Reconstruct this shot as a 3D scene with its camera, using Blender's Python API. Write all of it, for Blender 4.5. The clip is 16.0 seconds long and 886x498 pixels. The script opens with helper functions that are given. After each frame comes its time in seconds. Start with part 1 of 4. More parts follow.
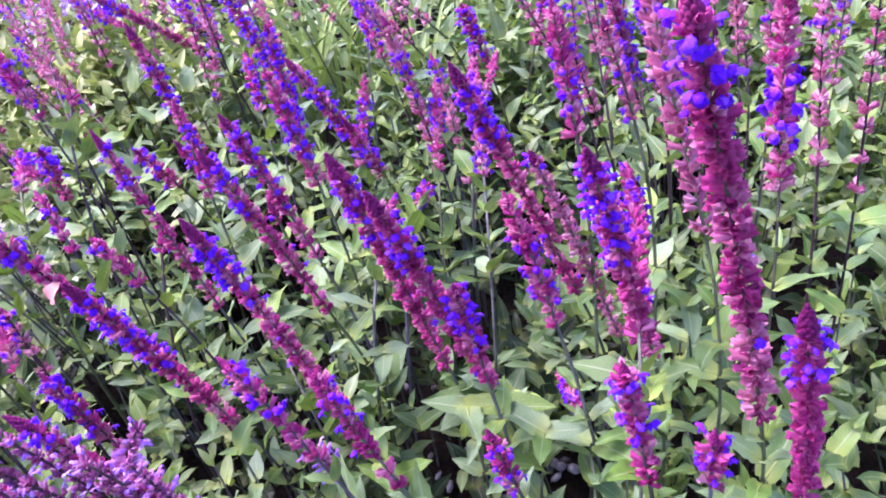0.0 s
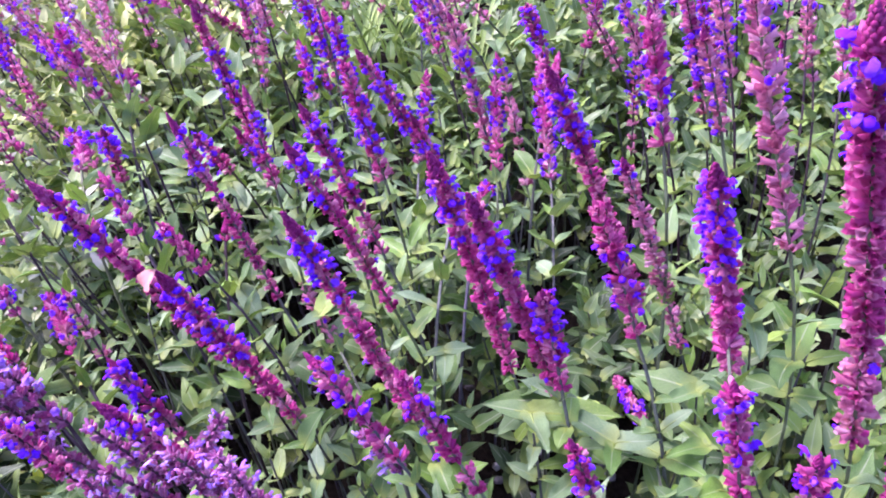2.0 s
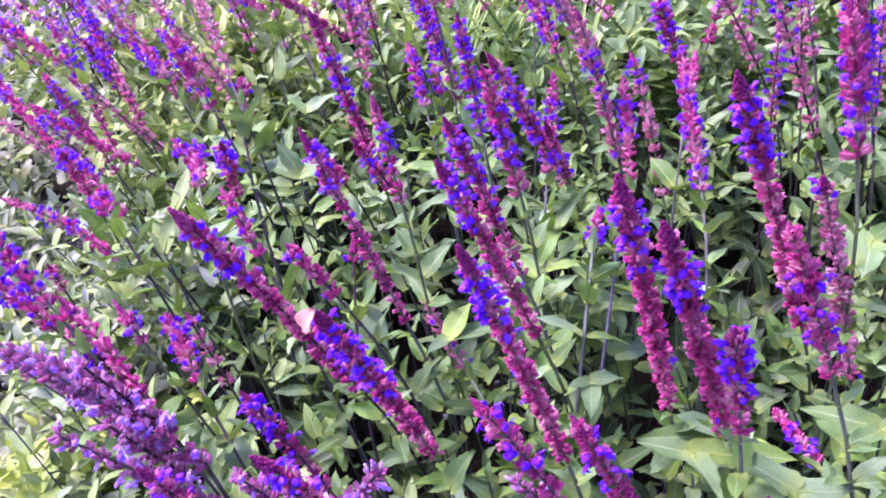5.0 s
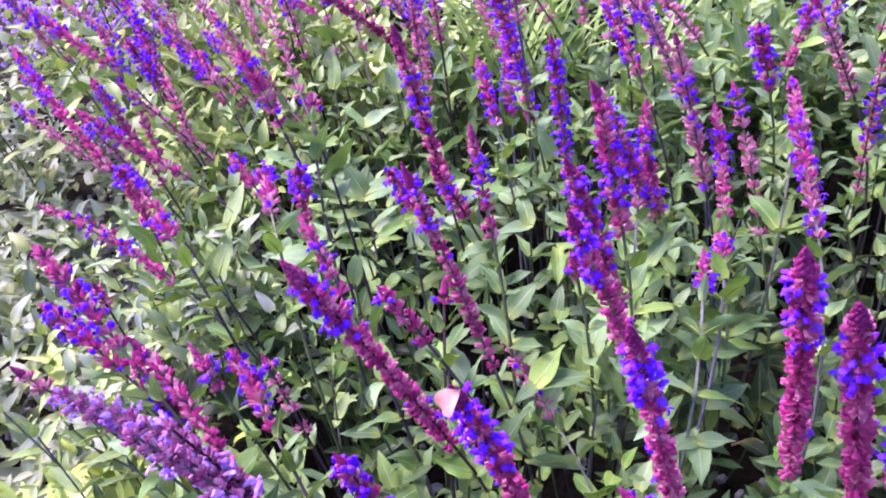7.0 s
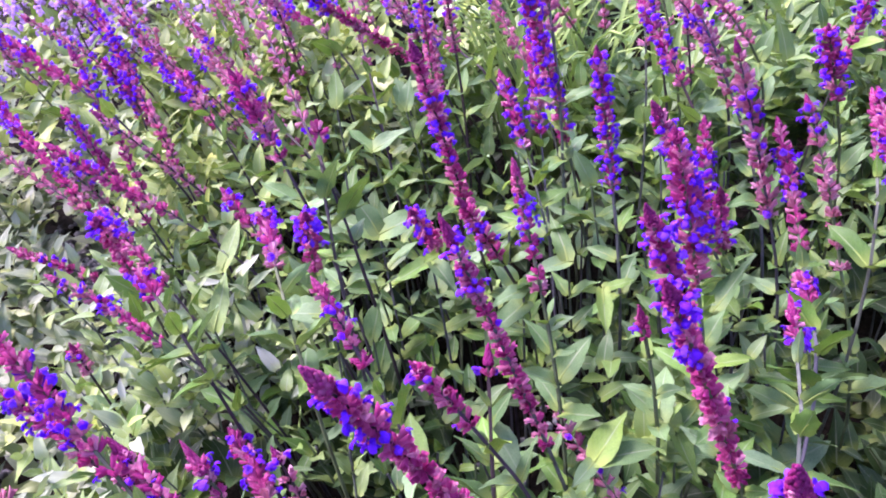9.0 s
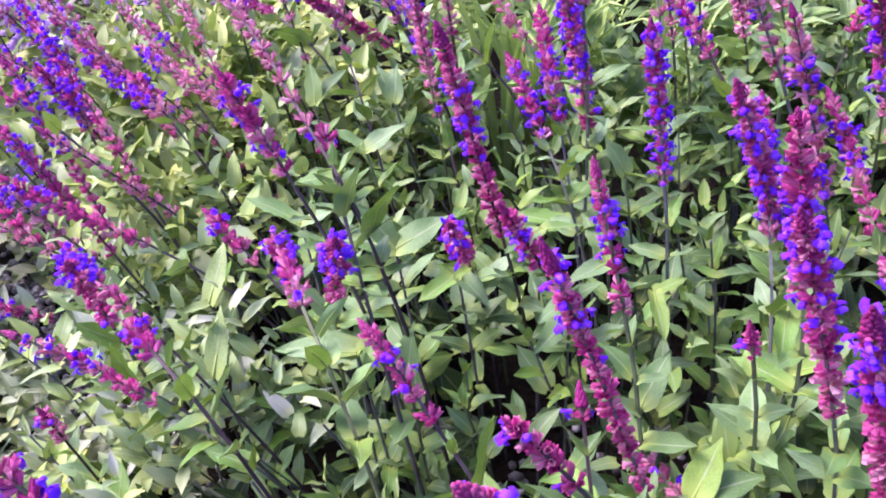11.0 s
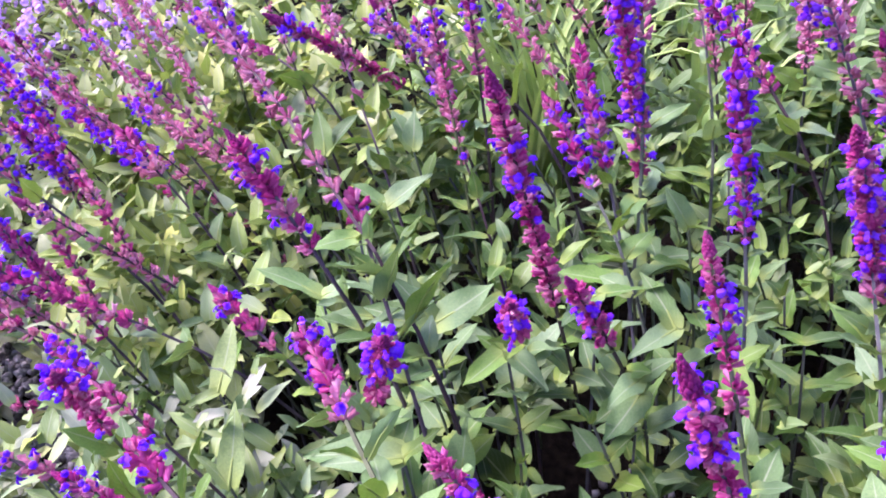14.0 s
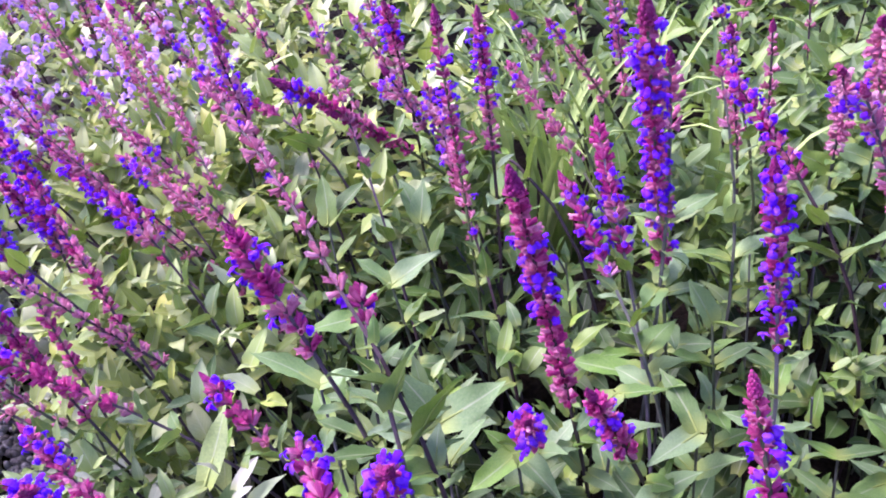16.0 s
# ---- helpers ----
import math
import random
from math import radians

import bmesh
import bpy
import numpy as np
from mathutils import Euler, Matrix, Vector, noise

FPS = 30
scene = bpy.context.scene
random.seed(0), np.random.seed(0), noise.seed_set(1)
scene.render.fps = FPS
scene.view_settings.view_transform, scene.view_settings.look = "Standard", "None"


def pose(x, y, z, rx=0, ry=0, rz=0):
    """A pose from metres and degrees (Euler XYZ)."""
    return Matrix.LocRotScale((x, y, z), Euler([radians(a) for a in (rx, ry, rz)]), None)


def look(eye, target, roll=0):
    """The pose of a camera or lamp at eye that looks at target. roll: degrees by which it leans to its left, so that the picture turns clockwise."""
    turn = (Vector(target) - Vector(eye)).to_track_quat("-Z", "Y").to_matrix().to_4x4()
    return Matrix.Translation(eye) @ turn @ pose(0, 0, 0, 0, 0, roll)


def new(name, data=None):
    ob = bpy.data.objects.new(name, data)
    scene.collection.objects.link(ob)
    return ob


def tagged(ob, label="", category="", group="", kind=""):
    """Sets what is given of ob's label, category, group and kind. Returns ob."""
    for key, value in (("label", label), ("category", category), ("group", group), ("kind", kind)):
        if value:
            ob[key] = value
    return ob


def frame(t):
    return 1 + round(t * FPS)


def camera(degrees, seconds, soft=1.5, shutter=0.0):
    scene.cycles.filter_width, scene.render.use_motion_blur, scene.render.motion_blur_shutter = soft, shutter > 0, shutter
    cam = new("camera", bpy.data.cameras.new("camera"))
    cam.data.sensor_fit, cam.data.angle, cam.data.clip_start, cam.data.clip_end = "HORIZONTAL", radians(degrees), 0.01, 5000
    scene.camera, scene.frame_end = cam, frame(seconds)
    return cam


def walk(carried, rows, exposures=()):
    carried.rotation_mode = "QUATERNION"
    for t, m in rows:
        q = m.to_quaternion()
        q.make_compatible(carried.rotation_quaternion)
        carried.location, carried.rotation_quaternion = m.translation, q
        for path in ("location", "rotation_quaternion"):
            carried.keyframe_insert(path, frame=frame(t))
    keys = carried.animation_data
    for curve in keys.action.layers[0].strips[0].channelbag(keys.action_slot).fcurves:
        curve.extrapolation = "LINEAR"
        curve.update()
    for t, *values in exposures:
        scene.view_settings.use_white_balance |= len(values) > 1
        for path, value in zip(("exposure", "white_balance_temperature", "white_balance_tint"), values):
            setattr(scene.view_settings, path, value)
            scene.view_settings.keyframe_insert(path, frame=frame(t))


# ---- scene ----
cam = camera(59.2, 16.0, soft=1.9)
STOPS = 1.87
PATH = [
    (0, (0.0295, 0.0290, 0.6172), (-0.0259, 0.7869, -0.0328), -7.64),
    (0.5, (0.0192, 0.0322, 0.6203), (-0.0370, 0.7910, -0.0286), -6.99),
    (1, (0.0062, 0.0344, 0.6207), (-0.0438, 0.7938, -0.0280), -6.03),
    (1.2, (0.0011, 0.0351, 0.6208), (-0.0446, 0.7947, -0.0280), -5.18),
    (1.5, (-0.0056, 0.0356, 0.6210), (-0.0516, 0.7930, -0.0304), -5.00),
    (2, (-0.0158, 0.0357, 0.6208), (-0.0650, 0.7882, -0.0359), -4.42),
    (2.5, (-0.0251, 0.0378, 0.6196), (-0.0813, 0.7832, -0.0447), -4.92),
    (2.8, (-0.0298, 0.0405, 0.6186), (-0.0938, 0.7821, -0.0493), -5.66),
    (3, (-0.0329, 0.0428, 0.6181), (-0.1025, 0.7857, -0.0476), -6.16),
    (3.5, (-0.0400, 0.0502, 0.6164), (-0.1261, 0.7925, -0.0482), -7.61),
    (4, (-0.0463, 0.0586, 0.6145), (-0.1524, 0.8045, -0.0430), -8.67),
    (4.2, (-0.0492, 0.0618, 0.6141), (-0.1633, 0.8076, -0.0421), -9.01),
    (6.3, (-0.1070, 0.0954, 0.6094), (-0.2344, 0.8358, -0.0506), -6.63),
    (6.5, (-0.1129, 0.1005, 0.6109), (-0.2383, 0.8403, -0.0501), -6.41),
    (7, (-0.1267, 0.1129, 0.6136), (-0.2445, 0.8524, -0.0492), -6.22),
    (7.2, (-0.1310, 0.1185, 0.6130), (-0.2454, 0.8580, -0.0503), -6.15),
    (7.5, (-0.1364, 0.1280, 0.6113), (-0.2499, 0.8694, -0.0501), -6.31),
    (8, (-0.1426, 0.1464, 0.6068), (-0.2541, 0.8883, -0.0543), -6.43),
    (8.5, (-0.1497, 0.1655, 0.5981), (-0.2576, 0.9085, -0.0625), -6.53),
    (9, (-0.1567, 0.1824, 0.5877), (-0.2645, 0.9242, -0.0742), -7.39),
    (9.2, (-0.1598, 0.1893, 0.5837), (-0.2667, 0.9310, -0.0785), -7.77),
    (11.3, (-0.2220, 0.2464, 0.5613), (-0.2333, 0.9734, -0.1253), -7.26),
    (11.5, (-0.2256, 0.2512, 0.5602), (-0.2318, 0.9787, -0.1258), -7.23),
    (12, (-0.2324, 0.2612, 0.5583), (-0.2315, 0.9838, -0.1329), -7.54),
    (12.2, (-0.2344, 0.2652, 0.5577), (-0.2333, 0.9854, -0.1361), -7.78),
    (12.5, (-0.2370, 0.2709, 0.5562), (-0.2384, 0.9931, -0.1355), -8.23),
    (13, (-0.2399, 0.2794, 0.5530), (-0.2462, 1.0045, -0.1356), -8.84),
    (13.5, (-0.2413, 0.2888, 0.5489), (-0.2451, 1.0260, -0.1268), -8.67),
    (14, (-0.2417, 0.2990, 0.5450), (-0.2408, 1.0462, -0.1196), -8.33),
    (14.5, (-0.2404, 0.3102, 0.5427), (-0.2406, 1.0664, -0.1116), -8.04),
    (15, (-0.2406, 0.3191, 0.5436), (-0.2356, 1.0810, -0.1041), -7.38),
    (15.5, (-0.2415, 0.3281, 0.5463), (-0.2341, 1.0962, -0.0939), -6.83),
    (16, (-0.2438, 0.3338, 0.5499), (-0.2342, 1.1097, -0.0808), -6.26),
]
walk(cam, [(t, look(eye, target, roll)) for t, eye, target, roll in PATH], [(0, STOPS + 0.2, 5780, 55), (4.2, STOPS + 0.2, 5780, 55), (8, STOPS + 0.08, 5820, 50), (11.3, STOPS + 0.04, 5980, 44), (14, STOPS, 5900, 48), (16, STOPS - 0.05, 5800, 55)])

# ---- light: bright overcast sky, soft sun from the upper left ----
SUN_UP, SUN_TURN = 52.0, -60.0
world = bpy.data.worlds.new("sky")
scene.world = world
world.use_nodes = True
wn = world.node_tree.nodes
sky = wn.new("ShaderNodeTexSky")
sky.sky_type, sky.sun_disc = "NISHITA", False
sky.sun_elevation, sky.sun_rotation = radians(SUN_UP), radians(SUN_TURN)
sky.air_density, sky.dust_density, sky.ozone_density = 1.0, 2.5, 1.0
bg = wn["Background"]
bg.inputs["Strength"].default_value = 0.14
world.node_tree.links.new(sky.outputs[0], bg.inputs["Color"])
sun = new("sun", bpy.data.lights.new("sun", "SUN"))
sun.data.energy, sun.data.angle, sun.data.color = 2.35, radians(28), (1.0, 0.96, 0.91)
to_sun = Vector((math.sin(radians(SUN_TURN)) * math.cos(radians(SUN_UP)), math.cos(radians(SUN_TURN)) * math.cos(radians(SUN_UP)), math.sin(radians(SUN_UP))))
sun.matrix_world = look(to_sun * 20, (0, 0, 0))


# ---- materials ----
def nodes_of(name, rough=0.6):
    mat = bpy.data.materials.new(name)
    mat.use_nodes = True
    nt = mat.node_tree
    b = nt.nodes["Principled BSDF"]
    b.inputs["Roughness"].default_value = rough
    return mat, nt, b


def ramp(nt, source, stops):
    r = nt.nodes.new("ShaderNodeValToRGB")
    el = r.color_ramp.elements
    while len(el) < len(stops):
        el.new(0.5)
    for e, (p, c) in zip(el, stops):
        e.position, e.color = p, (*c, 1)
    nt.links.new(source, r.inputs[0])
    return r.outputs[0]


def noise_of(nt, scale, detail=3.0, coord="Object"):
    tc, n = nt.nodes.new("ShaderNodeTexCoord"), nt.nodes.new("ShaderNodeTexNoise")
    n.inputs["Scale"].default_value, n.inputs["Detail"].default_value = scale, detail
    nt.links.new(tc.outputs[coord], n.inputs["Vector"])
    return n.outputs["Fac"]


def mixed(nt, fac, a, b, mode="MIX"):
    m = nt.nodes.new("ShaderNodeMix")
    m.data_type, m.blend_type = "RGBA", mode
    for sock, v in ((m.inputs["Factor"], fac), (m.inputs["A"], a), (m.inputs["B"], b)):
        if isinstance(v, bpy.types.NodeSocket):
            nt.links.new(v, sock)
        else:
            sock.default_value = v if isinstance(v, float) else (*v, 1)
    return m.outputs["Result"]


def calc(nt, op, a, b=0.0):
    m = nt.nodes.new("ShaderNodeMath")
    m.operation = op
    for sock, v in zip(m.inputs, (a, b)):
        if isinstance(v, bpy.types.NodeSocket):
            nt.links.new(v, sock)
        else:
            sock.default_value = v
    return m.outputs[0]


def bumped(nt, b, height, strength, distance=0.001):
    n = nt.nodes.new("ShaderNodeBump")
    n.inputs["Strength"].default_value, n.inputs["Distance"].default_value = strength, distance
    nt.links.new(height, n.inputs["Height"])
    nt.links.new(n.outputs[0], b.inputs["Normal"])


def seeded(nt, island=False):
    if island:
        return nt.nodes.new("ShaderNodeNewGeometry").outputs["Random Per Island"]
    return nt.nodes.new("ShaderNodeObjectInfo").outputs["Random"]


def translucent(nt, b, colour, part=0.3):
    out = nt.nodes["Material Output"]
    tr, mx = nt.nodes.new("ShaderNodeBsdfTranslucent"), nt.nodes.new("ShaderNodeMixShader")
    mx.inputs[0].default_value = part
    nt.links.new(colour, tr.inputs["Color"])
    nt.links.new(b.outputs[0], mx.inputs[1])
    nt.links.new(tr.outputs[0], mx.inputs[2])
    nt.links.new(mx.outputs[0], out.inputs["Surface"])


def leaf_material(name, tones, island=False, rough=0.52, vein=(0.42, 0.47, 0.30)):
    """A matt, finely wrinkled leaf with a pale midrib and side veins; each leaf draws its tone from tones."""
    mat, nt, b = nodes_of(name, rough)
    uv = nt.nodes.new("ShaderNodeTexCoord").outputs["UV"]
    sep = nt.nodes.new("ShaderNodeSeparateXYZ")
    nt.links.new(uv, sep.inputs[0])
    across = calc(nt, "ABSOLUTE", calc(nt, "SUBTRACT", sep.outputs[0], 0.5))
    rib = ramp(nt, across, [(0.0, (1, 1, 1)), (0.018, (0.8, 0.8, 0.8)), (0.045, (0, 0, 0))])
    bend = calc(nt, "MULTIPLY", noise_of(nt, 60.0, 2.0), 1.6)
    slant = calc(nt, "ADD", calc(nt, "SUBTRACT", calc(nt, "MULTIPLY", sep.outputs[1], 8.0), calc(nt, "MULTIPLY", across, 6.5)), bend)
    side = calc(nt, "PINGPONG", slant, 0.5)
    sidev = ramp(nt, side, [(0.0, (1, 1, 1)), (0.12, (0, 0, 0))])
    seed = seeded(nt, island)
    base = ramp(nt, seed, [(i / (len(tones) - 1), t) for i, t in enumerate(tones)])
    spots = ramp(nt, noise_of(nt, 40.0, 4.0), [(0.3, (0.70, 0.76, 0.74)), (0.7, (1.15, 1.10, 1.02))])
    col = mixed(nt, 1.0, base, spots, "MULTIPLY")
    foot = ramp(nt, sep.outputs[1], [(0.0, (0.6, 0.6, 0.6)), (0.28, (0, 0, 0))])
    col = mixed(nt, foot, col, (0.30, 0.38, 0.07))
    wear = ramp(nt, noise_of(nt, 130.0, 2.0), [(0.72, (0, 0, 0)), (0.80, (1, 1, 1))])
    col = mixed(nt, calc(nt, "MULTIPLY", wear, 0.25), col, (0.3, 0.24, 0.1))
    col = mixed(nt, calc(nt, "MULTIPLY", sidev, 0.10), col, vein)
    col = mixed(nt, calc(nt, "MULTIPLY", rib, 0.42), col, vein)
    nt.links.new(col, b.inputs["Base Color"])
    b.inputs["Specular IOR Level"].default_value = 0.42
    h = calc(nt, "ADD", calc(nt, "MULTIPLY", side, 0.35), calc(nt, "MULTIPLY", noise_of(nt, 160.0, 3.0), 0.9))
    bumped(nt, b, h, 0.32, 0.0010)
    translucent(nt, b, mixed(nt, 0.5, col, (0.26, 0.42, 0.03)), 0.17)
    return mat


def petal_material(name, tones, rough=0.7, part=0.3, island=True):
    mat, nt, b = nodes_of(name, rough)
    seed = seeded(nt, island)
    mine = calc(nt, "FRACT", calc(nt, "ADD", calc(nt, "MULTIPLY", seed, 0.55), calc(nt, "MULTIPLY", seeded(nt), 0.9)))
    base = ramp(nt, mine, [(i / (len(tones) - 1), t) for i, t in enumerate(tones)])
    spots = ramp(nt, noise_of(nt, 260.0, 3.0), [(0.3, (0.55, 0.52, 0.58)), (0.7, (1.3, 1.28, 1.25))])
    col = mixed(nt, 1.0, base, spots, "MULTIPLY")
    nt.links.new(col, b.inputs["Base Color"])
    b.inputs["Specular IOR Level"].default_value = 0.2
    bumped(nt, b, noise_of(nt, 900.0, 2.0), 0.35, 0.0006)
    translucent(nt, b, col, part)
    return mat


LEAF = leaf_material("salvia_leaf", [(0.138, 0.290, 0.034), (0.095, 0.210, 0.034), (0.055, 0.130, 0.025), (0.150, 0.270, 0.100), (0.082, 0.182, 0.046), (0.198, 0.315, 0.160), (0.108, 0.242, 0.033), (0.176, 0.295, 0.125), (0.060, 0.140, 0.040), (0.205, 0.345, 0.046)])
LEAF_LOW = leaf_material("lower_leaf", [(0.100, 0.215, 0.028), (0.052, 0.122, 0.024), (0.130, 0.225, 0.080), (0.165, 0.290, 0.035), (0.185, 0.280, 0.115), (0.068, 0.150, 0.032)], island=True)
# Darkened copy of the leaf tones, standing in for shade under the shoots.
LEAF_DEEP = leaf_material("shade_leaf", [(0.022, 0.058, 0.014), (0.034, 0.078, 0.02), (0.018, 0.048, 0.014), (0.04, 0.088, 0.03)], island=True)
# Pale leaf tone for the bed's left edge, lightened for glare and sheen.
LEAF_PALE = leaf_material("pale_lit_leaf", [(0.350, 0.450, 0.180), (0.210, 0.330, 0.110), (0.370, 0.420, 0.320), (0.310, 0.420, 0.120), (0.150, 0.255, 0.090), (0.360, 0.390, 0.330), (0.230, 0.350, 0.150), (0.380, 0.480, 0.120)], island=True)
# Yellow-green leaf tone, brightened so that sun and glare sit in the colour.
LEAF_SUN = leaf_material("sun_tinted_leaf", [(0.350, 0.460, 0.110), (0.270, 0.395, 0.100), (0.390, 0.460, 0.250), (0.340, 0.445, 0.080), (0.190, 0.305, 0.090), (0.420, 0.485, 0.090), (0.290, 0.405, 0.190)], island=True)
LEAF_LIME = leaf_material("lime_leaf", [(0.42, 0.50, 0.05), (0.26, 0.38, 0.09), (0.44, 0.51, 0.08), (0.36, 0.44, 0.20), (0.20, 0.31, 0.07)], island=True)
LEAF_GREY = leaf_material("grey_leaf", [(0.26, 0.32, 0.19), (0.21, 0.26, 0.17), (0.35, 0.38, 0.26), (0.16, 0.22, 0.12), (0.39, 0.44, 0.15)], island=True)
GRASS = leaf_material("grass_blade", [(0.26, 0.40, 0.10), (0.34, 0.48, 0.16), (0.20, 0.34, 0.08)], island=True)
CALYX = petal_material("calyx", [(0.55, 0.055, 0.26), (0.66, 0.15, 0.37), (0.40, 0.033, 0.18), (0.80, 0.36, 0.51), (0.58, 0.085, 0.30), (0.45, 0.043, 0.23)], part=0.36)
# Lavender petals made paler to stand in for haze at the far left.
HAZE = petal_material("haze_tinted_corolla", [(0.70, 0.50, 0.86), (0.60, 0.38, 0.82), (0.80, 0.66, 0.90)], part=0.4)
CALYX_OLD = petal_material("faded_calyx", [(0.58, 0.18, 0.30), (0.49, 0.13, 0.25), (0.68, 0.31, 0.41), (0.48, 0.15, 0.22), (0.64, 0.26, 0.41), (0.73, 0.43, 0.52)])
BUD = petal_material("bud", [(0.25, 0.015, 0.12), (0.18, 0.012, 0.10), (0.31, 0.03, 0.17)], part=0.15)
BUD_PINK = petal_material("pink_bud", [(0.36, 0.04, 0.17), (0.29, 0.025, 0.14), (0.44, 0.09, 0.24)], part=0.2)
COROLLA = petal_material("corolla", [(0.20, 0.025, 0.88), (0.28, 0.04, 0.86), (0.15, 0.02, 0.82), (0.38, 0.11, 0.87)], part=0.4)
LAVENDER = petal_material("pale_corolla", [(0.53, 0.29, 0.83), (0.39, 0.16, 0.81), (0.67, 0.46, 0.86), (0.45, 0.19, 0.75)], part=0.4)


def stem_material(name, tones):
    mat, nt, b = nodes_of(name, 0.6)
    base = ramp(nt, seeded(nt), [(i / (len(tones) - 1), t) for i, t in enumerate(tones)])
    spots = ramp(nt, noise_of(nt, 80.0), [(0.3, (0.6, 0.6, 0.6)), (0.7, (1.3, 1.4, 1.2))])
    nt.links.new(mixed(nt, 1.0, base, spots, "MULTIPLY"), b.inputs["Base Color"])
    b.inputs["Specular IOR Level"].default_value = 0.2
    bumped(nt, b, noise_of(nt, 700.0, 2.0), 0.4, 0.0005)
    return mat


STEM = stem_material("stem", [(0.030, 0.015, 0.022), (0.050, 0.03, 0.04), (0.08, 0.055, 0.075), (0.09, 0.11, 0.05)])
STEM_GREEN = stem_material("green_stem", [(0.085, 0.11, 0.05), (0.12, 0.105, 0.15), (0.10, 0.13, 0.065), (0.065, 0.05, 0.085)])


def soil_material():
    mat, nt, b = nodes_of("soil", 0.95)
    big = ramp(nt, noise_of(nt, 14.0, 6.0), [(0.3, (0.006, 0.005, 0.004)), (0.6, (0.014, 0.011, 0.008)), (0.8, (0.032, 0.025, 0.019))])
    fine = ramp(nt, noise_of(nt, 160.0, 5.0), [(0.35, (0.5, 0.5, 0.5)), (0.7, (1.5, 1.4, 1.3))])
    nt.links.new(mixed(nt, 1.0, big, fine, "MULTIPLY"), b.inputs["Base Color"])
    b.inputs["Specular IOR Level"].default_value = 0.1
    bumped(nt, b, noise_of(nt, 120.0, 8.0), 0.9, 0.006)
    return mat


SOIL = soil_material()
mat, nt, b = nodes_of("pebble", 0.8)
nt.links.new(mixed(nt, 1.0, ramp(nt, seeded(nt, True), [(0, (0.06, 0.056, 0.058)), (0.4, (0.16, 0.15, 0.155)), (0.75, (0.30, 0.285, 0.30)), (1, (0.42, 0.40, 0.40))]), ramp(nt, noise_of(nt, 300.0), [(0.3, (0.7, 0.7, 0.7)), (0.7, (1.2, 1.2, 1.2))]), "MULTIPLY"), b.inputs["Base Color"])
PEBBLE = mat
mat, nt, b = nodes_of("dry_leaf", 0.8)
nt.links.new(ramp(nt, noise_of(nt, 90.0), [(0.3, (0.30, 0.16, 0.07)), (0.7, (0.5, 0.33, 0.18))]), b.inputs["Base Color"])
DRY = mat
mat, nt, b = nodes_of("pink_petal", 0.6)
nt.links.new(ramp(nt, noise_of(nt, 200.0), [(0.3, (0.44, 0.17, 0.14)), (0.7, (0.53, 0.24, 0.20))]), b.inputs["Base Color"])
PINK = mat
LAVENDER_CALYX = petal_material("lilac_calyx", [(0.38, 0.09, 0.26), (0.48, 0.21, 0.39), (0.30, 0.05, 0.18), (0.55, 0.30, 0.47)])


# ---- meshes ----
def mesh_of(name, bm, material, smooth=True):
    me = bpy.data.meshes.new(name)
    bm.to_mesh(me)
    bm.free()
    for mt in (material if isinstance(material, (list, tuple)) else [material]):
        me.materials.append(mt)
    if smooth:
        me.polygons.foreach_set("use_smooth", [True] * len(me.polygons))
    return me


def part_of(name, mesh, parent, m, label=""):
    """A mesh object under a thing or a part, at the pose m in its parent."""
    ob = new(name, mesh)
    ob.parent = parent
    ob.matrix_basis = m
    return tagged(ob, label) if label else ob


def add_leaf(bm, m, length, width, fold, droop, rng, rows=8, teeth=0.09, twist=0.0, material=0):
    """One egg-shaped, round-based leaf from its stalk at the origin along +Y, folded at the midrib, wavy at the rim and arching."""
    uvl = bm.loops.layers.uv.verify()
    grid = []
    phase, waves = rng.uniform(0, 6.28), rng.uniform(6, 10)
    bend = rng.uniform(-0.10, 0.10)
    for i in range(rows + 1):
        t = (i / rows) ** 1.15
        wide = width * 0.5 * math.sin(math.pi * min(1.0, 0.12 + 0.88 * t ** 0.72)) ** (0.64 + 0.30 * t * t)
        wide = max(wide, width * 0.02) * (1 + rng.uniform(-teeth, teeth))
        y = length * (t - 0.12 * droop * t * t)
        z = length * (0.16 * t - droop * 0.42 * t * t)
        row = []
        for k in (-1.0, -0.6, 0.0, 0.6, 1.0):
            x = wide * k + bend * length * t * t
            lift = abs(k) ** 0.7 * wide * fold + k * k * 0.085 * width * math.sin(phase + waves * t + 1.7 * k)
            p = Vector((x, y - 0.05 * length * k * k * (1 - t), z + lift))
            p.rotate(Euler((0, twist * t, 0)))
            row.append((bm.verts.new(m @ p), (0.5 + 0.5 * k, t)))
        grid.append(row)
    for a, c in zip(grid, grid[1:]):
        for j in range(4):
            f = bm.faces.new([a[j][0], a[j + 1][0], c[j + 1][0], c[j][0]])
            f.material_index = material
            for loop, (_, uvw) in zip(f.loops, (a[j], a[j + 1], c[j + 1], c[j])):
                loop[uvl].uv = uvw


